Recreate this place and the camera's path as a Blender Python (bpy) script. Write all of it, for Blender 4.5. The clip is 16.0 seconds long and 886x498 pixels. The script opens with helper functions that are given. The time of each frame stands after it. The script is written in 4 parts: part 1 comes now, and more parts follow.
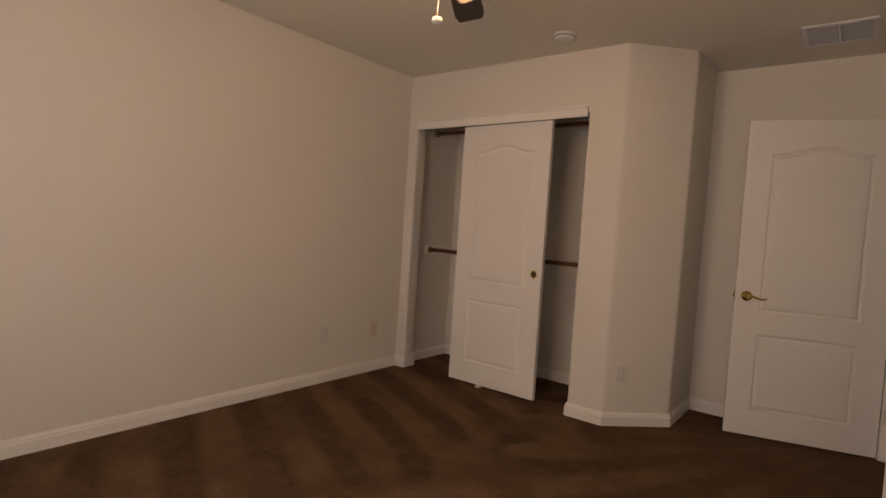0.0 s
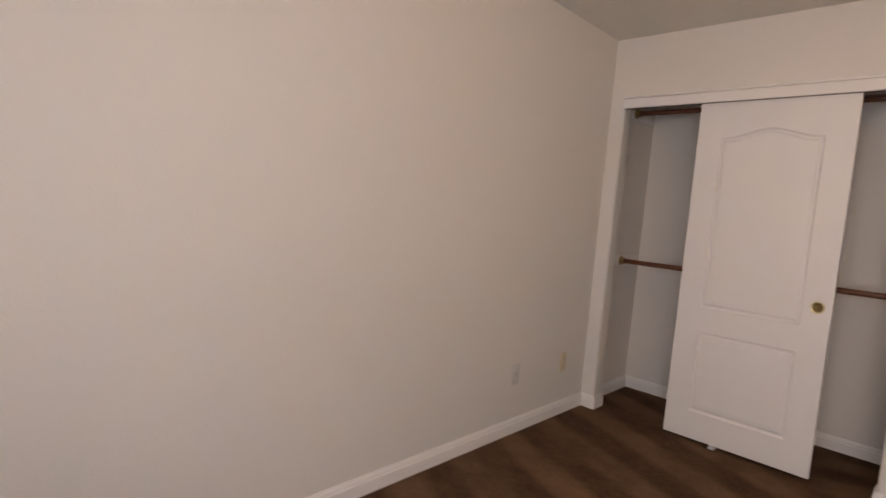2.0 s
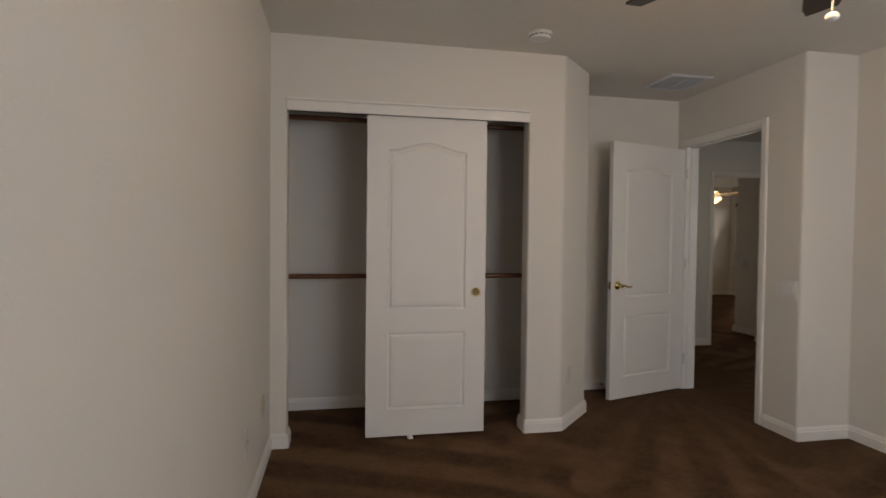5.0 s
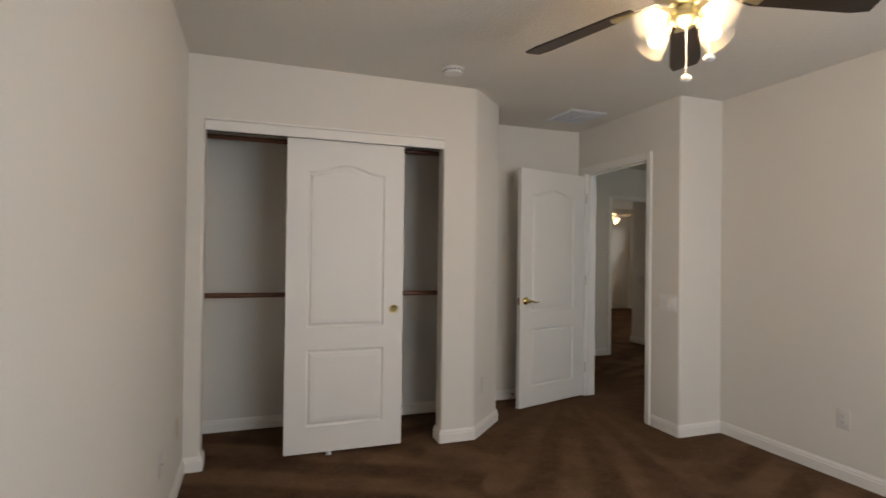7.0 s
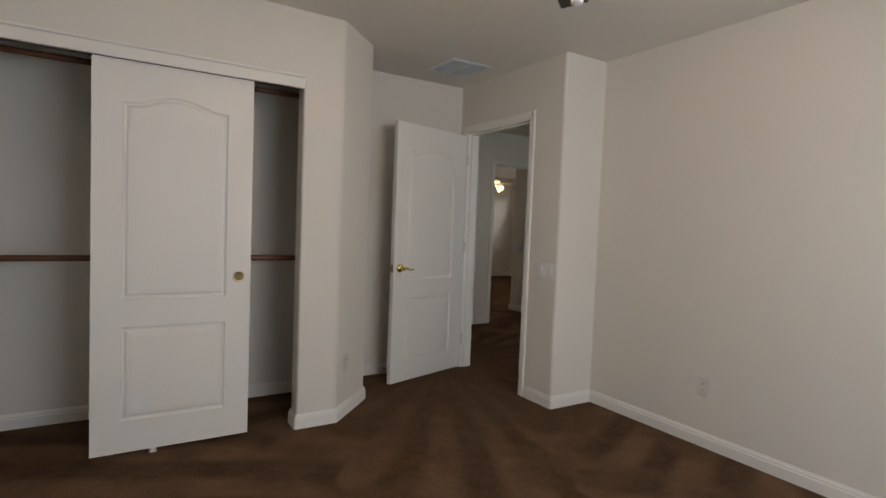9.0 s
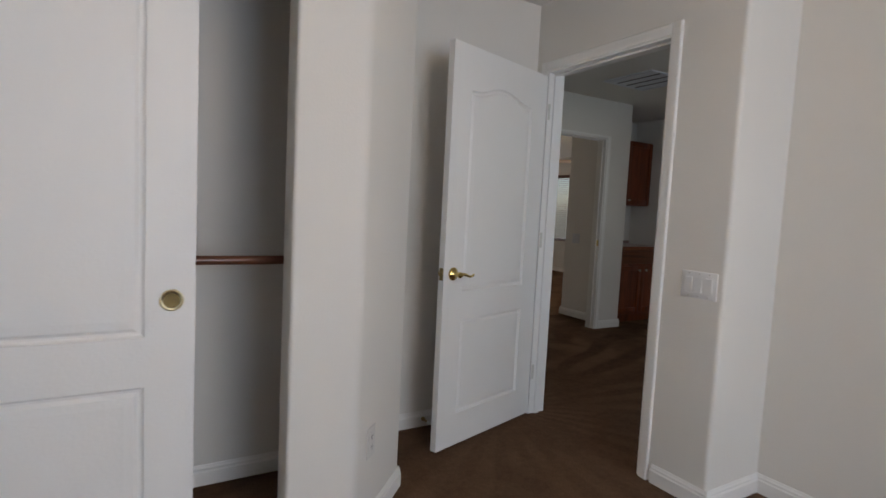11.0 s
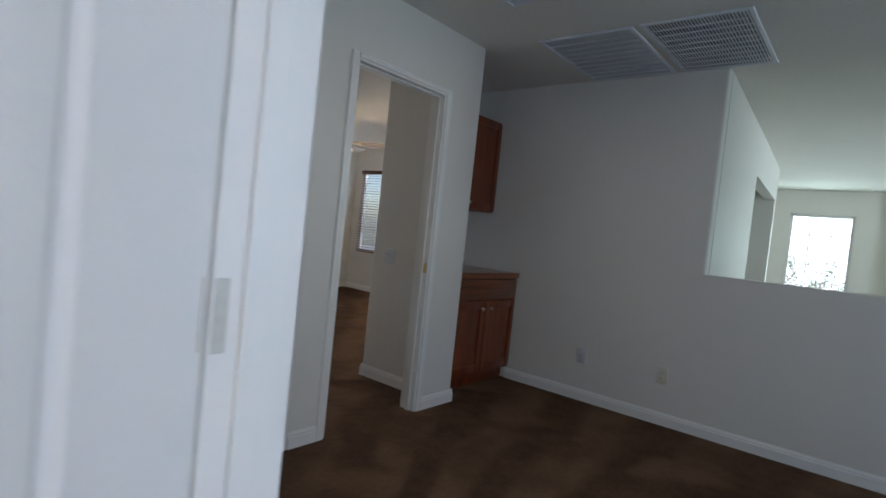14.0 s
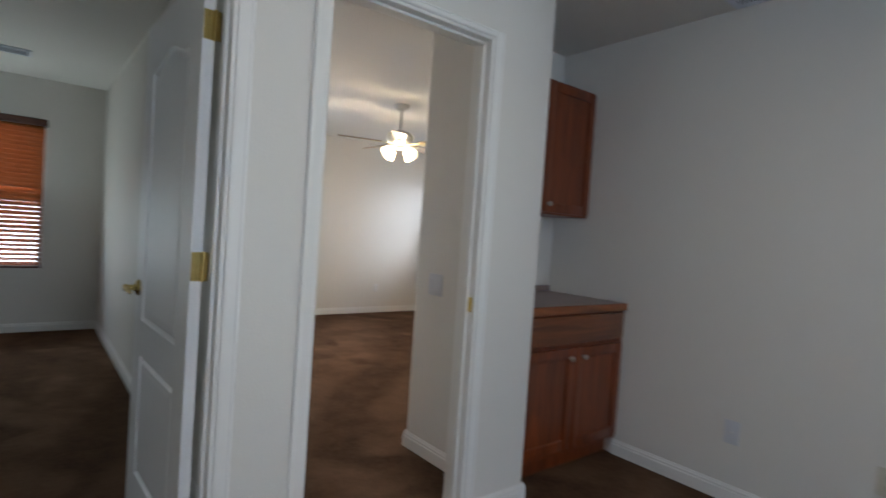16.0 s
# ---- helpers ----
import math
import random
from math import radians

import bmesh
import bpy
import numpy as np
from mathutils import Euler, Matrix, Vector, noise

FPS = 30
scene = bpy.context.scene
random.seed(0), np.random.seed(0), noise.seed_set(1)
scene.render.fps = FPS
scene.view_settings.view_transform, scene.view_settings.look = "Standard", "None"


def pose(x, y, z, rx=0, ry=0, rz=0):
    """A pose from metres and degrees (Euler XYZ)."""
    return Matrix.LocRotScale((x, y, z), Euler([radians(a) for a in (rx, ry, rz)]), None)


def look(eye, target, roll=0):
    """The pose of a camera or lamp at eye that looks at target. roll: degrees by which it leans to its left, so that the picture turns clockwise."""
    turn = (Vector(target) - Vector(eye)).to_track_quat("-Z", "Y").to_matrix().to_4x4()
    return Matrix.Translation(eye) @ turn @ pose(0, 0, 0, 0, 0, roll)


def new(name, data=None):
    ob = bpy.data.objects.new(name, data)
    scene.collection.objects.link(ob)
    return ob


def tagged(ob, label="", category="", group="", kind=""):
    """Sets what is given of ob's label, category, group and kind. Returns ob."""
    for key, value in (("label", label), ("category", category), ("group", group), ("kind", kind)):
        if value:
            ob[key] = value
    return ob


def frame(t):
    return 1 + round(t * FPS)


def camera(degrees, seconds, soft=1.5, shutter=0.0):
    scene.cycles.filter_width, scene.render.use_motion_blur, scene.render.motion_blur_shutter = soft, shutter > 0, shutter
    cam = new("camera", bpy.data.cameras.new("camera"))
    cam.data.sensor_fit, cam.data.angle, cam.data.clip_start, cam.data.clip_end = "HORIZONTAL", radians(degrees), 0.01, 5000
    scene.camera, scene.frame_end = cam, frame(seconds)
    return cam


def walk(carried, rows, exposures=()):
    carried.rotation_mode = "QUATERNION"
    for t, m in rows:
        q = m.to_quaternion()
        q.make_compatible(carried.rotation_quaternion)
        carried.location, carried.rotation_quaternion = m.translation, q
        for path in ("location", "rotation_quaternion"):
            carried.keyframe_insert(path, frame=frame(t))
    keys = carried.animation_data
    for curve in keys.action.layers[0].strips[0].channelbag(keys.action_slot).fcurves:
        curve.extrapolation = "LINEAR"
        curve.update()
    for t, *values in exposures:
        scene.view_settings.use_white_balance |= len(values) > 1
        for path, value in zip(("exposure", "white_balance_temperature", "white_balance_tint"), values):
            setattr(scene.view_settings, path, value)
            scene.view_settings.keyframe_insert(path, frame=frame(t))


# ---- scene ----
cam = camera(80.1, 16.0, shutter=0.4)
PATH = [
    (0, (3.042, -3.317, 1.216), (1.809, -1.745, 1.129), 3.8),
    (0.5, (2.931, -3.243, 1.252), (1.742, -1.649, 1.042), 5.8),
    (0.7, (2.922, -3.155, 1.279), (1.715, -1.58, 1.035), 4.9),
    (1, (2.57, -3.247, 1.285), (1.387, -1.651, 1.049), 4.7),
    (1.5, (2.066, -3.226, 1.263), (0.747, -1.736, 1.065), 3.5),
    (2, (1.71, -3.266, 1.271), (0.33, -1.827, 1.112), 4.8),
    (2.5, (1.427, -3.271, 1.254), (0.065, -1.811, 1.137), 4.9),
    (3, (1.162, -3.218, 1.31), (-0.108, -1.674, 1.245), 3.6),
    (3.5, (0.783, -3.243, 1.263), (0.1, -1.364, 1.193), 3.3),
    (4, (0.617, -3.155, 1.286), (0.223, -1.196, 1.202), 1.3),
    (4.5, (0.456, -3.137, 1.268), (0.543, -1.14, 1.222), 0.4),
    (4.7, (0.433, -3.165, 1.268), (0.689, -1.182, 1.216), 0.1),
    (6.8, (0.357, -3.387, 1.3), (0.965, -1.482, 1.305), 1.1),
    (7, (0.375, -3.383, 1.286), (1.049, -1.5, 1.304), 0.7),
    (7.5, (0.47, -3.365, 1.286), (1.392, -1.591, 1.308), 0.4),
    (8, (0.541, -3.377, 1.286), (1.658, -1.718, 1.297), -0.1),
    (8.2, (0.573, -3.348, 1.282), (1.757, -1.737, 1.285), -0.0),
    (8.5, (0.611, -3.349, 1.254), (1.763, -1.714, 1.238), 1.2),
    (8.8, (0.648, -3.175, 1.253), (1.705, -1.477, 1.15), 2.0),
    (9, (0.672, -3.059, 1.253), (1.724, -1.361, 1.157), 2.2),
    (9.2, (0.672, -2.982, 1.261), (1.69, -1.263, 1.162), 2.3),
    (11.3, (1.279, -1.448, 1.191), (2.303, 0.263, 1.029), 3.0),
    (11.5, (1.367, -1.324, 1.178), (2.435, 0.359, 1.013), 3.1),
    (12, (1.63, -0.988, 1.191), (2.9, 0.551, 1.052), 3.6),
    (12.5, (1.987, -0.709, 1.212), (3.36, 0.738, 1.072), 3.6),
    (13, (2.278, -0.381, 1.212), (3.749, 0.971, 1.122), 4.6),
    (13.5, (2.647, -0.08, 1.202), (4.15, 1.24, 1.174), 2.9),
    (13.6, (2.702, -0.022, 1.207), (4.189, 1.315, 1.183), 2.5),
    (14, (2.932, 0.154, 1.188), (4.478, 1.42, 1.114), 6.0),
    (14.5, (3.228, 0.347, 1.202), (4.884, 1.466, 1.129), 3.5),
    (15, (3.512, 0.458, 1.196), (5.16, 1.59, 1.153), 3.6),
    (15.5, (3.755, 0.626, 1.208), (5.34, 1.845, 1.142), 4.2),
    (16, (3.999, 0.718, 1.222), (5.24, 2.285, 1.163), 3.9),
]
EXPOSURES = [
    (0.0, -1.20, 11300, 34),
    (0.5, -0.98, 10500, 33),
    (1.0, -0.83, 10000, 32),
    (2.0, -0.63, 8300, 30),
    (2.5, -0.70, 7600, 26),
    (3.5, -1.05, 7000, 22),
    (4.5, -1.10, 7800, 20),
    (7.0, -0.66, 7600, 16),
    (9.0, -0.76, 7300, 15),
    (11.3, -0.33, 6400, 16),
    (12.5, 0.04, 5950, 18),
    (13.5, 0.30, 5700, 13),
    (14.0, 0.27, 5700, 12),
    (14.5, 0.23, 5750, 12),
    (15.5, 0.62, 6000, 14),
    (16.0, 0.92, 5900, 13),
]
walk(cam, [(t, look(e, g, r)) for t, e, g, r in PATH], EXPOSURES)

# ---- light ----
def world_sky():
    w = bpy.data.worlds.new("sky")
    scene.world = w
    w.use_nodes = True
    nt = w.node_tree
    sky = nt.nodes.new("ShaderNodeTexSky")
    sky.sky_type = "NISHITA"
    sky.sun_disc = False
    sky.sun_elevation, sky.sun_rotation = radians(52), radians(270)
    bg = nt.nodes["Background"]
    bg.inputs[1].default_value = 0.12
    nt.links.new(sky.outputs[0], bg.inputs[0])


def lamp(name, kind, m, energy, color, size=0.1, size_y=None, spread=180):
    d = bpy.data.lights.new(name, kind)
    d.energy, d.color = energy, color
    if kind == "AREA":
        d.spread = radians(spread)
        d.shape, d.size, d.size_y = "RECTANGLE", size, size_y or size
    elif kind == "SUN":
        d.angle = radians(size)
    else:
        d.shadow_soft_size = size
    ob = new(name, d)
    ob.matrix_world = m
    return ob


world_sky()
DAY = (0.66, 0.82, 1.0)
WARM = (1.0, 0.71, 0.42)
lamp("sun", "SUN", look((-12, 0, 20), (0, 1.0, 4.5)), 3.0, (1.0, 0.95, 0.88), 0.5)
# assumed window behind the camera, its place chosen to suit the walls
lamp("assumed_bedroom_window_light", "AREA", look((2.0, -4.04, 1.35), (2.1, 0, 1.5)), 60, DAY, 1.55, 1.25)
lamp("fan_lamp_light", "POINT", pose(1.836, -1.877, 2.04), 17, WARM, 0.09)
lamp("downlight_light", "AREA", look((5.045, 0.975, 2.425), (5.045, 0.975, 0)), 3.0, (1.0, 0.85, 0.66), 0.12)
# window out of view, added to throw daylight onto the landing walls
lamp("unseen_landing_window_light", "AREA", look((4.5, -1.96, 1.4), (5.0, 3, 1.2)), 11, (0.58, 0.78, 1.0), 0.9, 1.2)
lamp("stairwell_window_light", "AREA", look((13.25, 0.9, 1.43), (7.0, 0.6, 1.0)), 18, (0.78, 1.0, 0.88), 0.85, 1.2)
# stairwell fill from a side window that is added, not seen
lamp("added_stairwell_side_light", "AREA", look((10.0, -1.95, 1.6), (10.0, 2, 1.4)), 31, (0.78, 1.0, 0.88), 2.4, 1.4)
lamp("small_bedroom_window_light", "AREA", look((3.35, 7.10, 1.33), (3.6, 4.2, 3.0)), 8.5, (0.86, 1.0, 0.95), 1.4, 1.4)
lamp("large_bedroom_window_light", "AREA", look((9.02, 6.7, 1.35), (6.5, 6.2, 2.6)), 6, (0.88, 0.96, 1.0), 0.9, 1.4)
# added to brighten the large bedroom's entry wall; no such window is seen
lamp("added_large_bedroom_north_light", "AREA", look((5.5, 7.34, 1.35), (5.4, 3.0, 1.3)), 8, (0.80, 0.91, 1.0), 1.15, 1.3)
lamp("large_bedroom_fan_light", "POINT", pose(6.82, 5.07, 1.86), 15, (1.0, 0.77, 0.48), 0.09)


# ---- materials ----
def mat(name, color, rough=0.6, metal=0.0, var=0.08, vscale=3.0, bump=0.0, bscale=200.0, spec=0.5, coat=0.0):
    m = bpy.data.materials.new(name)
    m.use_nodes = True
    nt = m.node_tree
    b = nt.nodes["Principled BSDF"]
    b.inputs["Roughness"].default_value = rough
    b.inputs["Metallic"].default_value = metal
    b.inputs["Specular IOR Level"].default_value = spec
    b.inputs["Coat Weight"].default_value = coat
    tc = nt.nodes.new("ShaderNodeTexCoord")
    n1 = nt.nodes.new("ShaderNodeTexNoise")
    n1.inputs["Scale"].default_value = vscale
    n1.inputs["Detail"].default_value = 6
    nt.links.new(tc.outputs["Object"], n1.inputs["Vector"])
    mix = nt.nodes.new("ShaderNodeMix")
    mix.data_type = "RGBA"
    mix.inputs[6].default_value = (*[c * (1 - var) for c in color], 1)
    mix.inputs[7].default_value = (*[min(1, c * (1 + var)) for c in color], 1)
    nt.links.new(n1.outputs[0], mix.inputs[0])
    nt.links.new(mix.outputs[2], b.inputs["Base Color"])
    if bump:
        n2 = nt.nodes.new("ShaderNodeTexNoise")
        n2.inputs["Scale"].default_value = bscale
        n2.inputs["Detail"].default_value = 3
        nt.links.new(tc.outputs["Object"], n2.inputs["Vector"])
        bp = nt.nodes.new("ShaderNodeBump")
        bp.inputs["Strength"].default_value = bump
        bp.inputs["Distance"].default_value = 0.01
        nt.links.new(n2.outputs[0], bp.inputs["Height"])
        nt.links.new(bp.outputs[0], b.inputs["Normal"])
    return m


def wood(name, dark, light, rough=0.4, scale=6.0, axis=2, coat=0.0):
    m = bpy.data.materials.new(name)
    m.use_nodes = True
    nt = m.node_tree
    b = nt.nodes["Principled BSDF"]
    b.inputs["Roughness"].default_value = rough
    b.inputs["Coat Weight"].default_value = coat
    tc = nt.nodes.new("ShaderNodeTexCoord")
    mp = nt.nodes.new("ShaderNodeMapping")
    s = [scale * 3] * 3
    s[axis] = scale * 0.25
    mp.inputs["Scale"].default_value = s
    nt.links.new(tc.outputs["Object"], mp.inputs[0])
    n1 = nt.nodes.new("ShaderNodeTexNoise")
    n1.inputs["Scale"].default_value = 1.0
    n1.inputs["Detail"].default_value = 8
    n1.inputs["Distortion"].default_value = 1.5
    nt.links.new(mp.outputs[0], n1.inputs["Vector"])
    r = nt.nodes.new("ShaderNodeValToRGB")
    r.color_ramp.elements[0].position, r.color_ramp.elements[1].position = 0.3, 0.7
    r.color_ramp.elements[0].color, r.color_ramp.elements[1].color = (*dark, 1), (*light, 1)
    nt.links.new(n1.outputs[0], r.inputs[0])
    nt.links.new(r.outputs[0], b.inputs["Base Color"])
    bp = nt.nodes.new("ShaderNodeBump")
    bp.inputs["Strength"].default_value = 0.15
    bp.inputs["Distance"].default_value = 0.004
    nt.links.new(n1.outputs[0], bp.inputs["Height"])
    nt.links.new(bp.outputs[0], b.inputs["Normal"])
    return m


def carpet_material():
    m = bpy.data.materials.new("carpet")
    m.use_nodes = True
    nt = m.node_tree
    b = nt.nodes["Principled BSDF"]
    b.inputs["Roughness"].default_value = 1.0
    b.inputs["Specular IOR Level"].default_value = 0.02
    tc = nt.nodes.new("ShaderNodeTexCoord")

    def math_node(op, a, b=None, c=None):
        n = nt.nodes.new("ShaderNodeMath")
        n.operation = op
        for k, v in enumerate((a, b, c)):
            if v is None:
                continue
            if isinstance(v, (int, float)):
                n.inputs[k].default_value = v
            else:
                nt.links.new(v, n.inputs[k])
        return n.outputs[0]

    def soft_step(v, lo, hi):
        n = nt.nodes.new("ShaderNodeMapRange")
        n.interpolation_type = "SMOOTHSTEP"
        n.inputs[1].default_value, n.inputs[2].default_value = lo, hi
        nt.links.new(v, n.inputs[0])
        return n.outputs[0]

    def drift(scale, detail=2.0):
        n = nt.nodes.new("ShaderNodeTexNoise")
        n.inputs["Scale"].default_value = scale
        n.inputs["Detail"].default_value = detail
        nt.links.new(tc.outputs["Object"], n.inputs["Vector"])
        return n.outputs[0]

    xyz = nt.nodes.new("ShaderNodeSeparateXYZ")
    nt.links.new(tc.outputs["Object"], xyz.inputs[0])
    px, py = xyz.outputs[0], xyz.outputs[1]
    wander, blot = drift(0.9), drift(2.4)

    def fan_strokes(cx, cy, count, sway):
        """Vacuum strokes that fan out from the spot where the person pushing it stood."""
        a = math_node("ARCTAN2", math_node("SUBTRACT", py, cy), math_node("SUBTRACT", px, cx))
        phase = math_node("MULTIPLY_ADD", a, count, math_node("MULTIPLY", wander, sway))
        return math_node("SINE", phase)

    def straight_strokes(ux, uy, period, sway):
        """Strokes side by side; (ux, uy) runs across them."""
        u = math_node("ADD", math_node("MULTIPLY", px, ux), math_node("MULTIPLY", py, uy))
        phase = math_node("MULTIPLY_ADD", u, 2 * math.pi / period, math_node("MULTIPLY", wander, sway))
        return math_node("SINE", phase)

    def blend(f, a, b):
        n = nt.nodes.new("ShaderNodeMix")
        for k, v in ((0, f), (2, a), (3, b)):
            nt.links.new(v, n.inputs[k])
        return n.outputs[0]

    fan_a = fan_strokes(3.15, 0.9, 33, 5.0)
    by_wall = straight_strokes(0.42, 0.91, 0.37, 3.5)
    side = straight_strokes(-0.35, 0.94, 0.36, 3.5)
    cross = straight_strokes(0.80, 0.60, 0.60, 3.0)
    west = soft_step(math_node("MULTIPLY_ADD", wander, 0.9, math_node("MULTIPLY", px, -1.0)), -1.05, -0.65)
    east = math_node("MULTIPLY", soft_step(px, 2.75, 3.05), soft_step(math_node("MULTIPLY", py, -1.0), 0.2, 0.6))
    v = blend(soft_step(wander, 0.55, 0.62), fan_a, cross)
    v = blend(west, v, by_wall)
    v = blend(east, v, side)
    crisp = math_node("MULTIPLY_ADD", soft_step(v, -0.7, 0.7), 2.0, -1.0)
    away = soft_step(math_node("SQRT", math_node("ADD", math_node("POWER", math_node("SUBTRACT", px, 3.0), 2.0), math_node("POWER", math_node("SUBTRACT", py, 0.7), 2.0))), 0.7, 1.9)
    shown = math_node("MULTIPLY", math_node("MULTIPLY_ADD", soft_step(blot, 0.36, 0.58), 0.85, 0.15), math_node("MULTIPLY_ADD", away, 0.75, 0.25))
    fine_n = nt.nodes.new("ShaderNodeTexNoise")
    fine_n.inputs["Scale"].default_value = 95
    fine_n.inputs["Detail"].default_value = 4
    nt.links.new(tc.outputs["Object"], fine_n.inputs["Vector"])
    fine = fine_n.outputs[0]
    tuft, mottle = drift(30.0, 4.0), drift(8.0, 5.0)
    tone = math_node("MULTIPLY_ADD", math_node("MULTIPLY", crisp, shown), 0.17, 0.52)
    for noise_out, weight in ((fine, 0.28), (tuft, 0.28), (mottle, 0.30), (blot, 0.30)):
        tone = math_node("ADD", tone, math_node("MULTIPLY_ADD", noise_out, weight, -0.5 * weight))
    r = nt.nodes.new("ShaderNodeValToRGB")
    r.color_ramp.elements[0].position, r.color_ramp.elements[1].position = 0.15, 0.85
    r.color_ramp.elements[0].color = (0.045, 0.0255, 0.0155, 1)
    r.color_ramp.elements[1].color = (0.200, 0.118, 0.073, 1)
    nt.links.new(tone, r.inputs[0])
    nt.links.new(r.outputs[0], b.inputs["Base Color"])
    bp = nt.nodes.new("ShaderNodeBump")
    bp.inputs["Strength"].default_value = 0.8
    bp.inputs["Distance"].default_value = 0.012
    nt.links.new(fine, bp.inputs["Height"])
    nt.links.new(bp.outputs[0], b.inputs["Normal"])
    return m


def glow(name, color, strength):
    m = bpy.data.materials.new(name)
    m.use_nodes = True
    b = m.node_tree.nodes["Principled BSDF"]
    b.inputs["Base Color"].default_value = (*color, 1)
    b.inputs["Emission Color"].default_value = (*color, 1)
    b.inputs["Emission Strength"].default_value = strength
    return m


def clear(name, color, through_share, rough=0.1):
    """Thin glass that lets most light straight through."""
    m = bpy.data.materials.new(name)
    m.use_nodes = True
    nt = m.node_tree
    b = nt.nodes["Principled BSDF"]
    b.inputs["Base Color"].default_value = (*color, 1)
    b.inputs["Roughness"].default_value = rough
    tr = nt.nodes.new("ShaderNodeBsdfTransparent")
    mx = nt.nodes.new("ShaderNodeMixShader")
    mx.inputs[0].default_value = through_share
    nt.links.new(b.outputs[0], mx.inputs[1])
    nt.links.new(tr.outputs[0], mx.inputs[2])
    nt.links.new(mx.outputs[0], nt.nodes["Material Output"].inputs[0])
    return m


PAINT = mat("wall_paint", (0.74, 0.707, 0.655), 0.62, var=0.025, vscale=1.5, bump=0.10, bscale=110, spec=0.35)
CEIL = mat("ceiling_paint", (0.74, 0.71, 0.655), 0.8, var=0.03, vscale=2.0, bump=0.45, bscale=70, spec=0.25)
TRIM = mat("trim_enamel", (0.82, 0.80, 0.765), 0.38, var=0.02, vscale=6, bump=0.05, bscale=60)
DOOR = mat("door_enamel", (0.82, 0.80, 0.77), 0.5, var=0.02, vscale=5, bump=0.10, bscale=90)
CARPET = carpet_material()
IVORY = mat("ivory_plastic", (0.66, 0.62, 0.52), 0.4, var=0.03, vscale=20)
PALE_BRASS = mat("pale_brass", (0.80, 0.72, 0.46), 0.3, 1.0, 0.08, 40)
PALE_METAL = mat("painted_metal", (0.62, 0.60, 0.54), 0.4, 0.3, 0.12, 60)
BRASS = mat("polished_brass", (0.62, 0.47, 0.17), 0.2, 1.0, var=0.12, vscale=30)
BRASS_OLD = mat("dull_brass", (0.36, 0.27, 0.12), 0.38, 1.0, var=0.2, vscale=40)
# very dark brass: the hollow cup's dark reflection is put into the colour
CUP_BRASS = mat("shaded_cup_brass", (0.15, 0.105, 0.045), 0.42, 1.0, var=0.25, vscale=60)
NICKEL = mat("brushed_nickel", (0.60, 0.58, 0.55), 0.3, 1.0, var=0.06, vscale=40)
CHERRY = wood("cherry_wood", (0.105, 0.0175, 0.0042), (0.235, 0.052, 0.012), 0.36, 7, 2, coat=0.25)
CHERRY_TOP = wood("cherry_edge", (0.090, 0.022, 0.007), (0.20, 0.062, 0.02), 0.34, 7, 0, coat=0.2)
EDGE_WOOD = wood("counter_edge_wood", (0.16, 0.045, 0.013), (0.29, 0.095, 0.028), 0.34, 7, 0, coat=0.2)
LAMINATE = mat("counter_laminate", (0.30, 0.215, 0.195), 0.3, var=0.2, vscale=90)
ROD = wood("rod_wood", (0.085, 0.026, 0.011), (0.19, 0.062, 0.026), 0.4, 9, 0, coat=0.2)
# brown wood raised to orange: daylight through the slats is put into the colour
BLIND = wood("blind_wood", (0.26, 0.075, 0.018), (0.46, 0.155, 0.04), 0.42, 5, 0)
BLIND_DARK = wood("dark_blind_wood", (0.050, 0.016, 0.008), (0.13, 0.045, 0.02), 0.42, 5, 1)
BLADE = wood("dark_blade_wood", (0.010, 0.007, 0.005), (0.030, 0.020, 0.014), 0.45, 6, 0)
WHITE_METAL = mat("white_metal", (0.80, 0.79, 0.76), 0.35, var=0.03, vscale=12)
VENT_METAL = mat("vent_enamel", (0.70, 0.72, 0.76), 0.45, var=0.04, vscale=12)
PLASTIC = mat("white_plastic", (0.78, 0.77, 0.76), 0.35, var=0.02, vscale=20)
ALMOND = mat("almond_plastic", (0.66, 0.57, 0.42), 0.4, var=0.03, vscale=20)
TRACK = mat("bronze_track", (0.085, 0.066, 0.052), 0.5, 0.6, 0.2, 30)
OFF_WHITE = mat("off_white_plastic", (0.66, 0.635, 0.60), 0.5, var=0.03, vscale=20, spec=0.3)
GREY_PLATE = mat("grey_plastic", (0.63, 0.635, 0.66), 0.4, var=0.03, vscale=20)
# near-black colour stands in for the shade inside slots and ducts
CAVITY_SHADE = mat("painted_cavity_shade", (0.03, 0.03, 0.032), 0.9, var=0.3, vscale=20)
SHADE_GLASS = clear("lamp_glass", (0.95, 0.92, 0.85), 0.92, 0.05)
PANE = clear("window_glass", (0.9, 0.95, 0.95), 0.93, 0.02)
BULB = glow("bulb", (1.0, 0.82, 0.56), 40)
LED = glow("downlight_lens", (1.0, 0.84, 0.62), 14)
FROST = glow("frosted_lit_glass", (1.0, 0.84, 0.60), 1.5)
SOFT_BULB = glow("soft_bulb", (1.0, 0.82, 0.56), 9)
MAPLE = wood("maple_blade", (0.30, 0.21, 0.13), (0.46, 0.35, 0.24), 0.45, 6, 0)
DAYGLOW = glow("hazy_daylight", (0.93, 0.98, 1.0), 2.2)
BARK = mat("bark", (0.45, 0.42, 0.38), 0.9, var=0.3, vscale=20)
LEAF = mat("foliage", (0.26, 0.29, 0.20), 0.7, var=0.4, vscale=9)


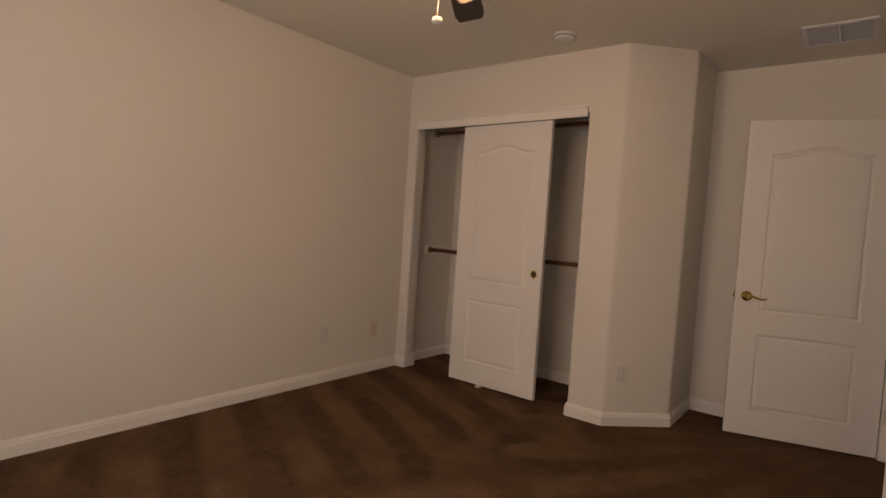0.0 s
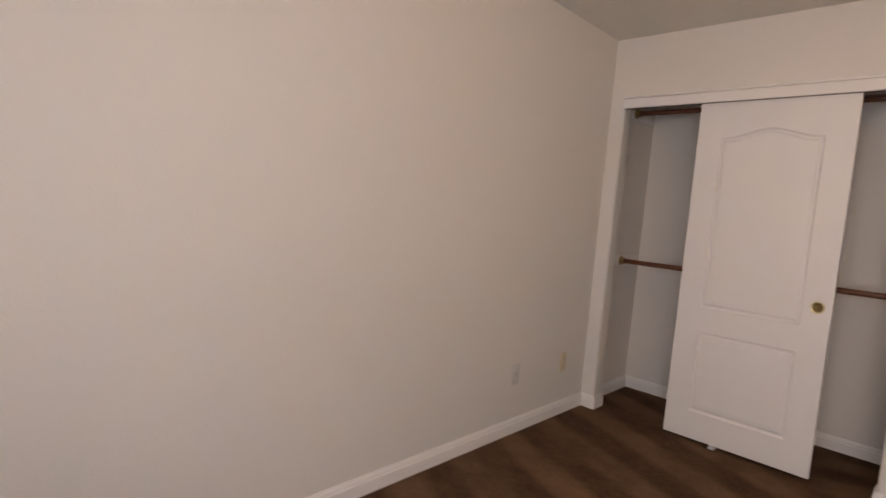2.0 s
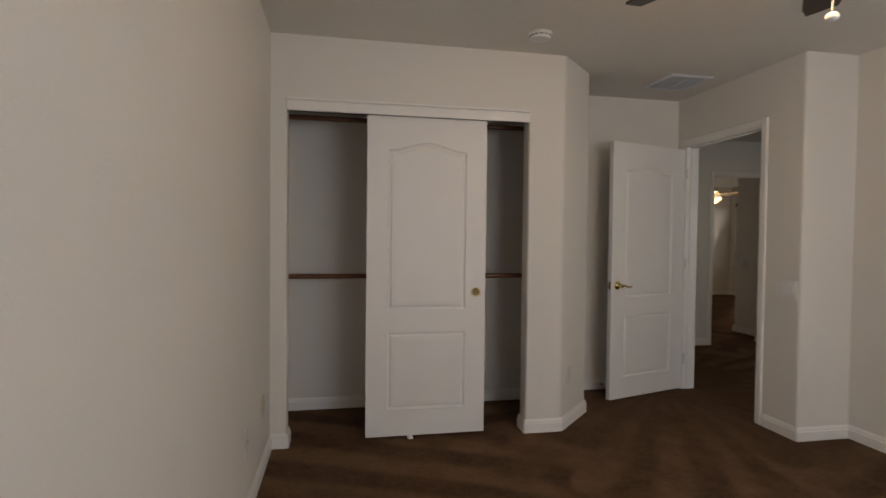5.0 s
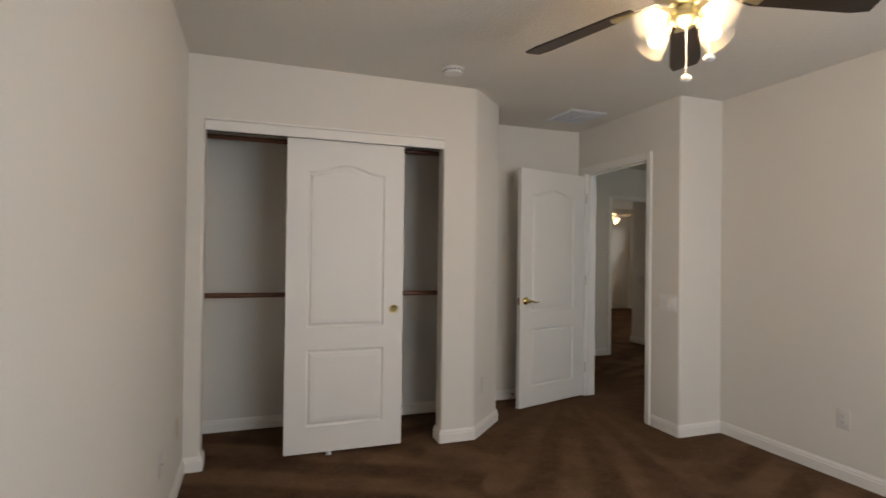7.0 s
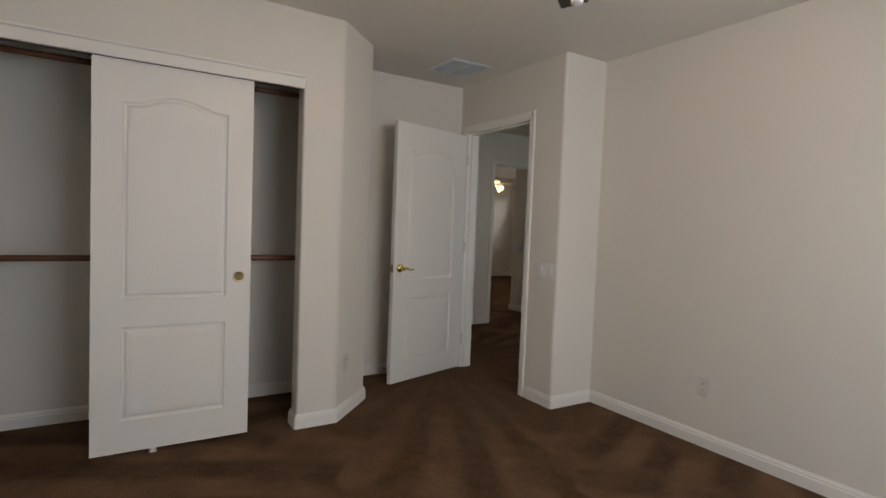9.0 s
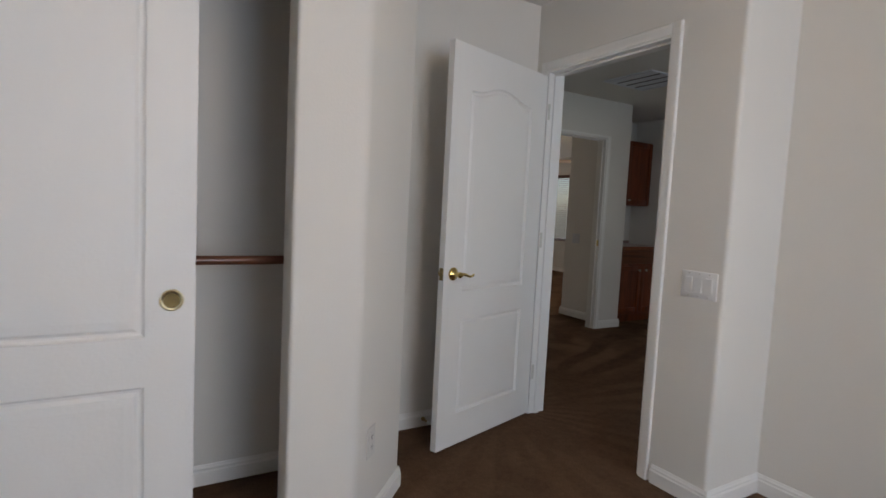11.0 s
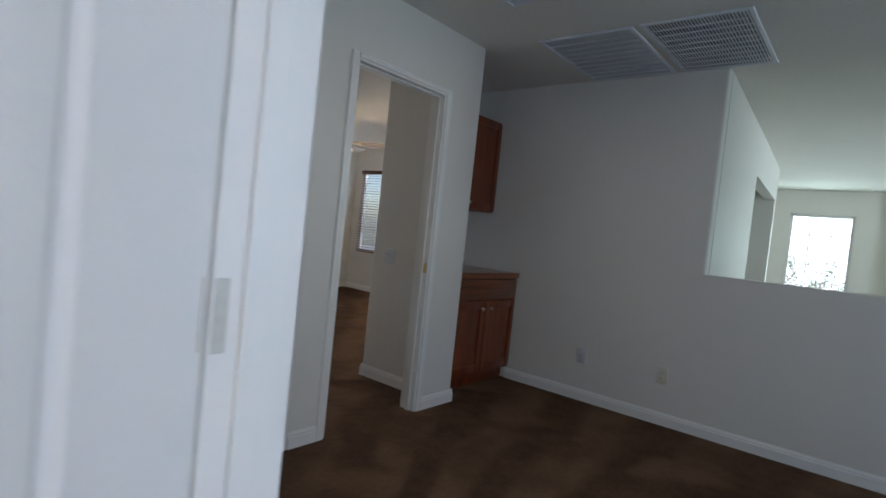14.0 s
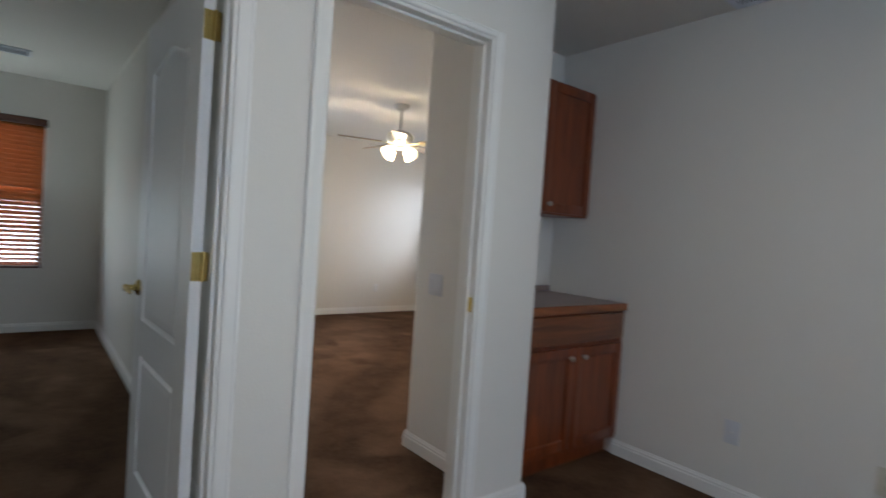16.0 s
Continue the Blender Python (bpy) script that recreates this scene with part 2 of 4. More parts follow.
# ---- mesh helpers ----
def box(bm, x0, y0, z0, x1, y1, z1, bev=0.0, seg=1):
    made = bmesh.ops.create_cube(bm, size=1.0, matrix=Matrix.LocRotScale(
        ((x0 + x1) / 2, (y0 + y1) / 2, (z0 + z1) / 2), None, (abs(x1 - x0), abs(y1 - y0), abs(z1 - z0))))
    if bev:
        es = {e for v in made["verts"] for e in v.link_edges}
        bmesh.ops.bevel(bm, geom=list(es), offset=bev, segments=seg, affect="EDGES", profile=0.5)
    return made


def tube(bm, a, b, r0, r1=None, seg=16):
    a, b = Vector(a), Vector(b)
    d = b - a
    m = Matrix.Translation((a + b) / 2) @ d.to_track_quat("Z", "Y").to_matrix().to_4x4()
    bmesh.ops.create_cone(bm, cap_ends=True, segments=seg, radius1=r0, radius2=r0 if r1 is None else r1, depth=d.length, matrix=m)


def lathe(bm, profile, seg=24, m=None):
    """Turn a profile of (radius, height) about z."""
    rings = []
    m = m or Matrix.Identity(4)
    for r, z in profile:
        rings.append([bm.verts.new(m @ Vector((max(r, 1e-4) * math.cos(2 * math.pi * i / seg), max(r, 1e-4) * math.sin(2 * math.pi * i / seg), z))) for i in range(seg)])
    for p, q in zip(rings, rings[1:]):
        for i in range(seg):
            bm.faces.new((p[i], p[(i + 1) % seg], q[(i + 1) % seg], q[i]))


def fillet(poly, rounds):
    """Round the corners of a plan polygon whose index is in rounds: {index: radius}."""
    out, n = [], len(poly)
    for i, p in enumerate(poly):
        p = Vector(p)
        if i not in rounds:
            out.append(p)
            continue
        a, b = Vector(poly[i - 1]) - p, Vector(poly[(i + 1) % n]) - p
        a.normalize(), b.normalize()
        r = rounds[i]
        s, e = p + a * r, p + b * r
        for k in range(6):
            u = k / 5
            out.append(s * (1 - u) ** 2 + p * 2 * u * (1 - u) + e * u ** 2)
    return out


def prism(bm, poly, z0, z1):
    lo, hi = [bm.verts.new((p[0], p[1], z0)) for p in poly], [bm.verts.new((p[0], p[1], z1)) for p in poly]
    n = len(poly)
    bm.faces.new(lo[::-1]), bm.faces.new(hi)
    for i in range(n):
        bm.faces.new((lo[i], lo[(i + 1) % n], hi[(i + 1) % n], hi[i]))


def obj(name, bm, material, smooth=False):
    bmesh.ops.recalc_face_normals(bm, faces=bm.faces)
    me = bpy.data.meshes.new(name)
    bm.to_mesh(me)
    bm.free()
    me.materials.append(material)
    if smooth:
        for p in me.polygons:
            p.use_smooth = True
        me.set_sharp_from_angle(angle=radians(38))
    return new(name, me)


def part(name, bm, material, parent, label="", smooth=True):
    ob = obj(name, bm, material, smooth)
    ob.parent = parent
    return tagged(ob, label)


def thing(name, m, label, category, group="", kind=""):
    ob = new(name)
    ob.empty_display_size = 0.05
    ob.matrix_world = m
    return tagged(ob, label, category, group, kind)


def structure(name, bm, material, label, category, smooth=False):
    return tagged(obj(name, bm, material, smooth), label, category, kind="structure")


def wall(name, shapes, label="off-white painted drywall with light orange-peel texture"):
    """shapes: boxes (x0, y0, z0, x1, y1, z1) or (polygon, z0, z1)."""
    bm = bmesh.new()
    for s in shapes:
        if len(s) == 6:
            box(bm, *s)
        else:
            prism(bm, *s)
    return structure(name, bm, PAINT, label, "wall", True)


# ---- the shell ----
H, TH = 2.44, 0.115
WALLS = 2.5
PIER = [(1.585, 0), (1.828, 0), (2.155, 0.327), (2.155, 0.965), (2.04, 0.965), (2.04, 0.375), (1.78, TH), (1.585, TH)]
pier, pier_top = fillet(PIER, {0: 0.016, 1: 0.022, 2: 0.02, 7: 0.016}), fillet(PIER, {1: 0.022, 2: 0.02})
jog = fillet([(3.236, -0.412), (3.735, -0.412), (3.735, -0.297), (3.351, -0.297), (3.351, -0.08), (3.236, -0.08)], {0: 0.022})
wall("wall_west", [(-TH, -4.165, 0, 0, 0.805, WALLS)])
wall("wall_closet_front", [(fillet([(0, 0), (0.095, 0), (0.095, TH), (0, TH)], {1: 0.018, 2: 0.018}), 0, 2.03), (0, 0, 2.03, 1.585, TH, WALLS), (pier, 0, 2.03), (pier_top, 2.03, WALLS)])
wall("wall_closet_back", [(0, 0.69, 0, 2.04, 0.805, WALLS)])
wall("wall_alcove_back", [(2.155, 0.85, 0, 3.351, 0.965, WALLS)])
wall("wall_bedroom_door", [(jog, 0, WALLS), (3.236, 0.755, 0, 3.351, 0.85, WALLS), (3.236, -0.08, 2.05, 3.351, 0.755, WALLS)])
wall("wall_bedroom_east", [(3.62, -4.165, 0, 3.735, -0.412, WALLS)])
# opening for the assumed window, which is out of view
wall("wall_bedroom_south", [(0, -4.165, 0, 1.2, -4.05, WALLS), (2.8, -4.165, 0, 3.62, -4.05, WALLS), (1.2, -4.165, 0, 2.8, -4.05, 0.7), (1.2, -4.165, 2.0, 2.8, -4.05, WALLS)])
NY0, NY1 = 2.345, 2.46
stub = fillet([(5.49, NY0), (5.855, NY0), (5.855, 3.03), (6.865, 3.03), (6.865, 3.145), (5.74, 3.145), (5.74, NY1), (5.49, NY1)], {1: 0.022, 5: 0.022})
wall("wall_landing_west", [(3.236, 0.965, 0, 3.351, NY0, WALLS)])
wall("wall_landing_north", [(1.785, NY0, 0, 3.67, NY1, WALLS), (4.468, NY0, 0, 4.745, NY1, WALLS), (stub, 0, WALLS), (3.67, NY0, 2.0, 4.468, NY1, WALLS), (4.745, NY0, 2.045, 5.49, NY1, WALLS)])
over = fillet([(6.75, 1.02), (6.865, 1.02), (6.865, 3.03), (6.75, 3.03)], {0: 0.02, 1: 0.02})
wall("wall_landing_east", [(over, 1.07, WALLS)], "off-white painted wall beside the stairwell opening")
bmh = bmesh.new()
prism(bmh, [(6.75, -2.0), (6.865, -2.0), (6.865, 3.03), (6.75, 3.03)], 0, 1.07)
structure("wall_half", bmh, PAINT, "painted half wall with a drywall top, over the stairwell", "half wall", True)
# both window openings in this wall are additions that let light in
wall("wall_landing_south", [(3.735, -2.115, 0, 4.0, -2.0, WALLS), (4.0, -2.115, 0, 5.0, -2.0, 0.7), (4.0, -2.115, 2.1, 5.0, -2.0, WALLS), (5.0, -2.115, 0, 8.8, -2.0, WALLS), (8.8, -2.115, 0, 11.2, -2.0, 0.9), (8.8, -2.115, 2.3, 11.2, -2.0, WALLS), (11.2, -2.115, 0, 13.4, -2.0, WALLS)])
wall("wall_stairwell_north", [([(6.865, 1.02), (8.75, 1.12), (8.75, 1.24), (6.865, 1.14)], 0, WALLS), ([(8.75, 1.12), (10.95, 1.25), (10.95, 1.37), (8.75, 1.24)], 2.02, WALLS),
                              ([(10.95, 1.25), (11.1, 1.26), (11.1, 2.2), (10.95, 2.2)], 0, WALLS), (6.865, 2.2, 0, 13.4, 2.315, WALLS)])
wall("wall_stairwell_east", [(13.3, 1.33, 0, 13.415, 2.2, WALLS), (13.3, -0.02, 0, 13.415, 0.46, WALLS), (13.3, 0.46, 0, 13.415, 1.33, 0.8), (13.3, 0.46, 2.06, 13.415, 1.33, WALLS), (13.05, -2.0, 0, 13.415, -0.02, WALLS)])
wall("wall_between_bedrooms", [(4.60, NY1, 0, 4.70, 7.47, WALLS)])
wall("wall_small_bedroom_north", [(1.785, 7.15, 0, 2.6, 7.265, WALLS), (4.13, 7.15, 0, 4.60, 7.265, WALLS), (2.6, 7.15, 0, 4.13, 7.265, 0.61), (2.6, 7.15, 2.05, 4.13, 7.265, WALLS)])
wall("wall_small_bedroom_west", [(1.67, NY0, 0, 1.785, 7.265, WALLS)])
# the opening at x 4.9 to 6.1 is an addition, out of view
wall("wall_large_bedroom_north", [(4.70, 7.35, 0, 4.9, 7.465, WALLS), (6.1, 7.35, 0, 9.225, 7.465, WALLS), (4.9, 7.35, 0, 6.1, 7.465, 0.7), (4.9, 7.35, 2.05, 6.1, 7.465, WALLS)])
wall("wall_large_bedroom_east", [(9.11, 7.2, 0, 9.225, 7.35, WALLS), (9.11, 3.145, 0, 9.225, 6.2, WALLS), (9.11, 6.2, 0, 9.225, 7.2, 0.65), (9.11, 6.2, 2.06, 9.225, 7.2, WALLS)])
wall("wall_large_bedroom_south", [(6.865, 3.03, 0, 9.225, 3.145, WALLS)])

bmf = bmesh.new()
prism(bmf, [(-0.1, -4.16), (3.73, -4.16), (3.73, -2.11), (13.41, -2.11), (13.41, 3.1), (9.22, 3.1), (9.22, 7.46), (1.68, 7.46), (1.68, 2.35), (-0.1, 2.35)], -0.12, 0.0)
structure("floor", bmf, CARPET, "brown cut-pile carpet with lighter vacuum strokes", "carpet")
for nm, b in (("ceiling_bedroom", (-0.1, -4.1, 3.3, 0.95)), ("ceiling_bedroom_side", (3.3, -4.1, 3.70, -0.35)), ("ceiling_landing", (3.30, -0.35, 6.80, 3.10)), ("ceiling_landing_south", (3.70, -2.05, 6.80, -0.35)),
              ("ceiling_stairwell", (6.80, -2.05, 13.4, 3.10)), ("ceiling_small_bedroom", (1.7, 3.10, 4.65, 7.2)), ("ceiling_small_bedroom_front", (1.7, 2.40, 3.30, 3.10)), ("ceiling_large_bedroom", (4.65, 3.10, 9.2, 7.4))):
    bmc = bmesh.new()
    box(bmc, b[0], b[1], H, b[2], b[3], H + 0.05)
    structure(nm, bmc, CEIL, "matt off-white textured drywall ceiling", "ceiling")


# ---- trim ----
BASE = ((0, 0), (0.014, 0), (0.014, 0.058), (0.010, 0.063), (0.010, 0.072), (0.006, 0.078), (0.003, 0.086), (0, 0.086))


def baseboard(name, points, side, ends=0.0):
    """A moulded board along a plan polyline; side +1: it stands to the left of the way walked."""
    bm = bmesh.new()
    for p, q in zip(points, points[1:]):
        p, q = Vector((*p, 0)), Vector((*q, 0))
        d = (q - p).normalized()
        n = Vector((-d.y, d.x, 0)) * side
        p, q = p - d * ends, q + d * ends
        a = [bm.verts.new(p + n * u + Vector((0, 0, z))) for u, z in BASE]
        b = [bm.verts.new(q + n * u + Vector((0, 0, z))) for u, z in BASE]
        k = len(a)
        bm.faces.new(a), bm.faces.new(b[::-1])
        for i in range(k):
            bm.faces.new((a[i], a[(i + 1) % k], b[(i + 1) % k], b[i]))
    return structure(name, bm, TRIM, "white painted moulded baseboard", "baseboard")


E = 0.007
baseboard("baseboard_west", [(0, -4.05), (0, -0.0)], -1)
baseboard("baseboard_closet_left", [(0, 0), (0.095, 0), (0.095, TH)], -1, E)
baseboard("baseboard_closet", [(0, TH), (0, 0.69), (2.04, 0.69), (2.04, 0.375)], -1)
baseboard("baseboard_pier", [(1.585, TH), (1.585, 0), (1.828, 0), (2.155, 0.327), (2.155, 0.85), (3.236, 0.85)], -1, E)
baseboard("baseboard_jog", [(3.236, -0.15), (3.236, -0.412), (3.62, -0.412), (3.62, -4.05), (0, -4.05)], -1, E)
baseboard("baseboard_landing_west", [(3.351, 0.85), (3.351, NY0), (3.60, NY0)], -1, E)
baseboard("baseboard_landing_doors", [(4.525, NY0), (4.70, NY0)], -1)
baseboard("baseboard_landing_end", [(5.54, NY0), (5.855, NY0), (5.855, 2.43)], -1, E)
baseboard("baseboard_landing_east", [(6.75, 2.47), (6.75, -2.0)], -1)
baseboard("baseboard_stub", [(5.74, NY1), (5.74, 3.145), (9.11, 3.145)], 1, E)
baseboard("baseboard_large_bedroom", [(4.70, NY1), (4.70, 7.35), (9.11, 7.35), (9.11, 3.145)], -1)
baseboard("baseboard_small_bedroom", [(1.785, 7.15), (4.60, 7.15), (4.60, NY1)], -1)


def casing_board(bm, length, width=0.057):
    """One moulded board, upright, its inner edge on x = 0, its back on y = 0."""
    prof = ((0, 0), (0, 0.007), (0.003, 0.010), (width * 0.22, 0.012), (width * 0.72, 0.013), (width * 0.78, 0.0145), (width - 0.005, 0.015), (width, 0.011), (width, 0))
    a, b = [bm.verts.new((u, -v, 0)) for u, v in prof], [bm.verts.new((u, -v, length)) for u, v in prof]
    k = len(a)
    bm.faces.new(a), bm.faces.new(b[::-1])
    for i in range(k):
        bm.faces.new((a[i], a[(i + 1) % k], b[(i + 1) % k], b[i]))


def door_frame(name, m, width, height, depth, sides=(1, 1), strike=None, side_w=0.05, head_w=0.05):
    """Jambs, stop and casings of an opening. Local x runs across it, y through the wall from its front."""
    t = thing(name, m, "white painted door frame with moulded casing", "door frame", kind="structure")
    j = 0.018
    for x0, x1 in ((0, j), (width - j, width)):
        bm = bmesh.new()
        box(bm, x0, -0.002, 0, x1, depth + 0.002, height, 0.002)
        part("jamb", bm, TRIM, t, smooth=False)
    bm = bmesh.new()
    box(bm, j, -0.002, height - j, width - j, depth + 0.002, height, 0.002)
    part("head_jamb", bm, TRIM, t, smooth=False)
    for x0, x1 in ((j, j + 0.011), (width - j - 0.011, width - j)):
        bm = bmesh.new()
        box(bm, x0, 0.035, 0, x1, 0.068, height - j - 0.011, 0.002)
        part("door_stop", bm, TRIM, t, smooth=False)
    bm = bmesh.new()
    box(bm, j, 0.035, height - j - 0.011, width - j, 0.068, height - j, 0.002)
    part("door_stop", bm, TRIM, t, smooth=False)
    for front in (True, False):
        if not sides[0 if front else 1]:
            continue
        for k in range(3):
            bm = bmesh.new()
            if k < 2:
                casing_board(bm, height - 0.006 + head_w, side_w)
                if k == 0:
                    bmesh.ops.scale(bm, vec=(-1, 1, 1), verts=bm.verts)
                    bmesh.ops.translate(bm, vec=(0.006, 0, 0), verts=bm.verts)
                else:
                    bmesh.ops.translate(bm, vec=(width - 0.006, 0, 0), verts=bm.verts)
            else:
                casing_board(bm, width - 0.012, head_w)
                bmesh.ops.rotate(bm, cent=(0, 0, 0), matrix=Matrix.Rotation(radians(-90), 3, "Y"), verts=bm.verts)
                bmesh.ops.translate(bm, vec=(width - 0.006, 0, height - 0.006), verts=bm.verts)
            if not front:
                bmesh.ops.scale(bm, vec=(1, -1, 1), verts=bm.verts)
                bmesh.ops.translate(bm, vec=(0, depth, 0), verts=bm.verts)
            part("casing", bm, TRIM, t, smooth=False)
    if strike is not None:
        bm = bmesh.new()
        box(bm, width - j - 0.0025, 0.012, 0.90, width - j + 0.001, 0.040, 0.962, 0.001)
        part("strike_plate", bm, BRASS, t, "polished brass strike plate")
    return t


def panel_outline(x0, x1, z0, z1, arch, inset):
    """Outline of a door panel, its top rising in a smooth arch."""
    pts = [(x0 + inset, z0 + inset), (x1 - inset, z0 + inset)]
    n = 20 if arch else 1
    for i in range(n + 1):
        u = 1 - 2 * i / n
        x = (x0 + x1) / 2 + u * ((x1 - x0) / 2 - inset)
        v = max(0.0, 1 - abs(u) / 0.93)
        pts.append((x, z1 - inset + arch * (0.5 - 0.5 * math.cos(math.pi * min(1, v * 1.0)))))
    return pts


def door_leaf(t, width, height, thick):
    """Moulded two-panel leaf with an arched upper panel. Local x across from the hinge, y through, z up; front at y = 0."""
    s, arch = width * 0.172, 0.05
    x0, x1 = s, width - s
    zb, zm0, zm1, zt = height * 0.083, height * 0.326, height * 0.398, height * 0.895
    bm = bmesh.new()
    for y, flip in ((0, False), (thick, True)):
        def face(pts):
            vs = [bm.verts.new((x, y, z)) for x, z in pts]
            bm.faces.new(vs[::-1] if flip else vs)
        face([(0, 0), (x0, 0), (x0, height), (0, height)])
        face([(x1, 0), (width, 0), (width, height), (x1, height)])
        face([(x0, 0), (x1, 0), (x1, zb), (x0, zb)])
        face([(x0, zm0), (x1, zm0), (x1, zm1), (x0, zm1)])
        top = panel_outline(x0, x1, zm1, zt, arch, 0)[2:]
        for p, q in zip(top, top[1:]):
            face([q, p, (p[0], height), (q[0], height)])
    for a, b in (((0, 0), (width, 0)), ((width, 0), (width, height)), ((width, height), (0, height)), ((0, height), (0, 0))):
        bm.faces.new([bm.verts.new(v) for v in ((a[0], 0, a[1]), (b[0], 0, b[1]), (b[0], thick, b[1]), (a[0], thick, a[1]))])
    me_ob = part("leaf", bm, DOOR, t, smooth=False)
    for z0, z1, ar in ((zb, zm0, 0), (zm1, zt, arch)):
        for y, sg in ((0, 1), (thick, -1)):
            bm = bmesh.new()
            rings = []
            for inset, depth in ((0, 0), (0.003, 0.007), (0.009, 0.0125), (0.016, 0.0125), (0.026, 0.0035), (0.050, 0.001)):
                rings.append([bm.verts.new((x, y + sg * depth, z)) for x, z in panel_outline(x0, x1, z0, z1, ar, inset)])
            for p, q in zip(rings, rings[1:]):
                n = len(p)
                for i in range(n):
                    bm.faces.new((p[i], p[(i + 1) % n], q[(i + 1) % n], q[i]))
            bm.faces.new(rings[-1])
            ob = part("panel", bm, DOOR, me_ob, smooth=False)
    return me_ob


def lever(t, x, z, y, way, face):
    """Lever handle with a round rose. way: the side to which the lever points; face: -1 front, +1 back."""
    h = thing("lever_handle", pose(x, y, z), "polished brass lever handle", "door handle")
    h.parent = t
    del h["category"]
    bm = bmesh.new()
    lathe(bm, [(0, 0), (0.033, 0), (0.033, 0.004), (0.029, 0.010), (0.018, 0.014), (0.012, 0.020), (0.011, 0.040), (0.015, 0.044), (0.015, 0.052), (0.010, 0.058), (0, 0.059)], 28,
          Matrix.Rotation(radians(90 if face < 0 else -90), 4, "X"))
    part("rose", bm, BRASS, h)
    bm = bmesh.new()
    pts = [(0, 0), (0.025, 0.003), (0.048, -0.003), (0.070, -0.011), (0.090, -0.010), (0.102, -0.004)]
    for i, (p, q) in enumerate(zip(pts, pts[1:])):
        tube(bm, (way * p[0], face * 0.049, p[1]), (way * q[0], face * 0.049, q[1]), 0.0085 - i * 0.0007, 0.0085 - (i + 1) * 0.0007, 12)
        bmesh.ops.create_uvsphere(bm, u_segments=10, v_segments=6, radius=0.0083 - (i + 1) * 0.0007, matrix=Matrix.Translation((way * q[0], face * 0.049, q[1])))
    part("lever", bm, BRASS, h)
    return h


# bedroom door, swung into the room
f1 = door_frame("door_frame_bedroom", Matrix.Translation((3.236, 0.755, 0)) @ pose(0, 0, 0, 0, 0, -90), 0.835, 2.05, TH)
d1 = thing("door_bedroom", Matrix.Translation((3.222, 0.735, 0.012)) @ pose(0, 0, 0, 0, 0, 180 + 16.6), "white moulded two-panel door standing open, brass lever", "door", kind="structure")
bd = door_leaf(d1, 0.808, 1.998, 0.035)
for ob in (bd,):
    ob.matrix_local = Matrix.Translation((0, -0.035, 0))
lever(bd, 0.808 - 0.065, 0.888, 0.035, -1, 1)
lever(bd, 0.808 - 0.065, 0.888, 0.0, -1, -1)
bm = bmesh.new()
box(bm, 0.807, 0.005, 0.858, 0.8095, 0.030, 0.918, 0.001)
tube(bm, (0.8, 0.0175, 0.888), (0.819, 0.0175, 0.888), 0.009, None, 10)
part("latch_plate", bm, BRASS_OLD, bd, "dull brass latch plate")
for z in (0.25, 1.05, 1.80):
    bm = bmesh.new()
    tube(bm, (-0.008, -0.004, z - 0.045), (-0.008, -0.004, z + 0.045), 0.006, None, 10)
    box(bm, -0.006, 0.0, z - 0.044, -0.001, 0.03, z + 0.044)
    part("hinge", bm, BRASS_OLD, bd, "dull brass hinge")

for z in (0.26, 1.06, 1.81):
    bm = bmesh.new()
    box(bm, 0.0175, 0.002, z - 0.045, 0.0195, 0.020, z + 0.045, 0.001)
    for dz in (-0.03, 0, 0.03):
        tube(bm, (0.0195, 0.011, z + dz), (0.0202, 0.011, z + dz), 0.0036, None, 8)
    part("hinge_plate", bm, PALE_METAL, f1, "paint-splashed pale hinge plate")

# small bedroom door
door_frame("door_frame_small_bedroom", pose(3.67, NY0, 0), 0.798, 2.0, TH)
d3 = thing("door_small_bedroom", pose(4.434, 2.472, 0.012, 0, 0, 92.5), "white moulded two-panel door standing open on brass hinges", "door", kind="structure")
l3 = door_leaf(d3, 0.755, 1.965, 0.035)
l3.matrix_local = Matrix.Identity(4)
for z in (0.25, 1.055, 1.80):
    bm = bmesh.new()
    box(bm, -0.0035, 0.002, z - 0.045, 0.0, 0.034, z + 0.045, 0.001)
    box(bm, -0.006, -0.026, z - 0.045, -0.0025, 0.0, z + 0.045, 0.001)
    tube(bm, (-0.006, 0.0, z - 0.047), (-0.006, 0.0, z + 0.047), 0.0065, None, 12)
    for dz in (-0.03, 0, 0.03):
        tube(bm, (-0.0035, 0.018, z + dz), (-0.005, 0.018, z + dz), 0.0042, None, 8)
        tube(bm, (-0.006, -0.014, z + dz), (-0.0075, -0.014, z + dz), 0.0042, None, 8)
    part("hinge", bm, BRASS, l3, "polished brass butt hinge")
lever(l3, 0.755 - 0.06, 0.905, 0.035, -1, 1)

# large bedroom doorway, its door out of sight
door_frame("door_frame_large_bedroom", pose(4.745, NY0, 0), 0.745, 2.045, TH, strike=1, side_w=0.05, head_w=0.027)

# closet
sl = thing("sliding_closet_door", pose(0.561, 0.026, 0.02), "white moulded two-panel sliding closet door with brass finger pull", "closet door")
sb = door_leaf(sl, 0.752, 1.985, 0.035)
bm = bmesh.new()
PULL = Matrix.Translation((0.69, 0.0, 0.895)) @ Matrix.Rotation(radians(90), 4, "X")
# almost flat disc; its colour alone makes it look hollow
lathe(bm, [(0.0, 0.0006), (0.016, 0.0007), (0.0225, 0.0012)], 28, PULL)
fp = part("finger_pull", bm, CUP_BRASS, sb, "brass finger pull cup with its dark reflection painted in")
bm = bmesh.new()
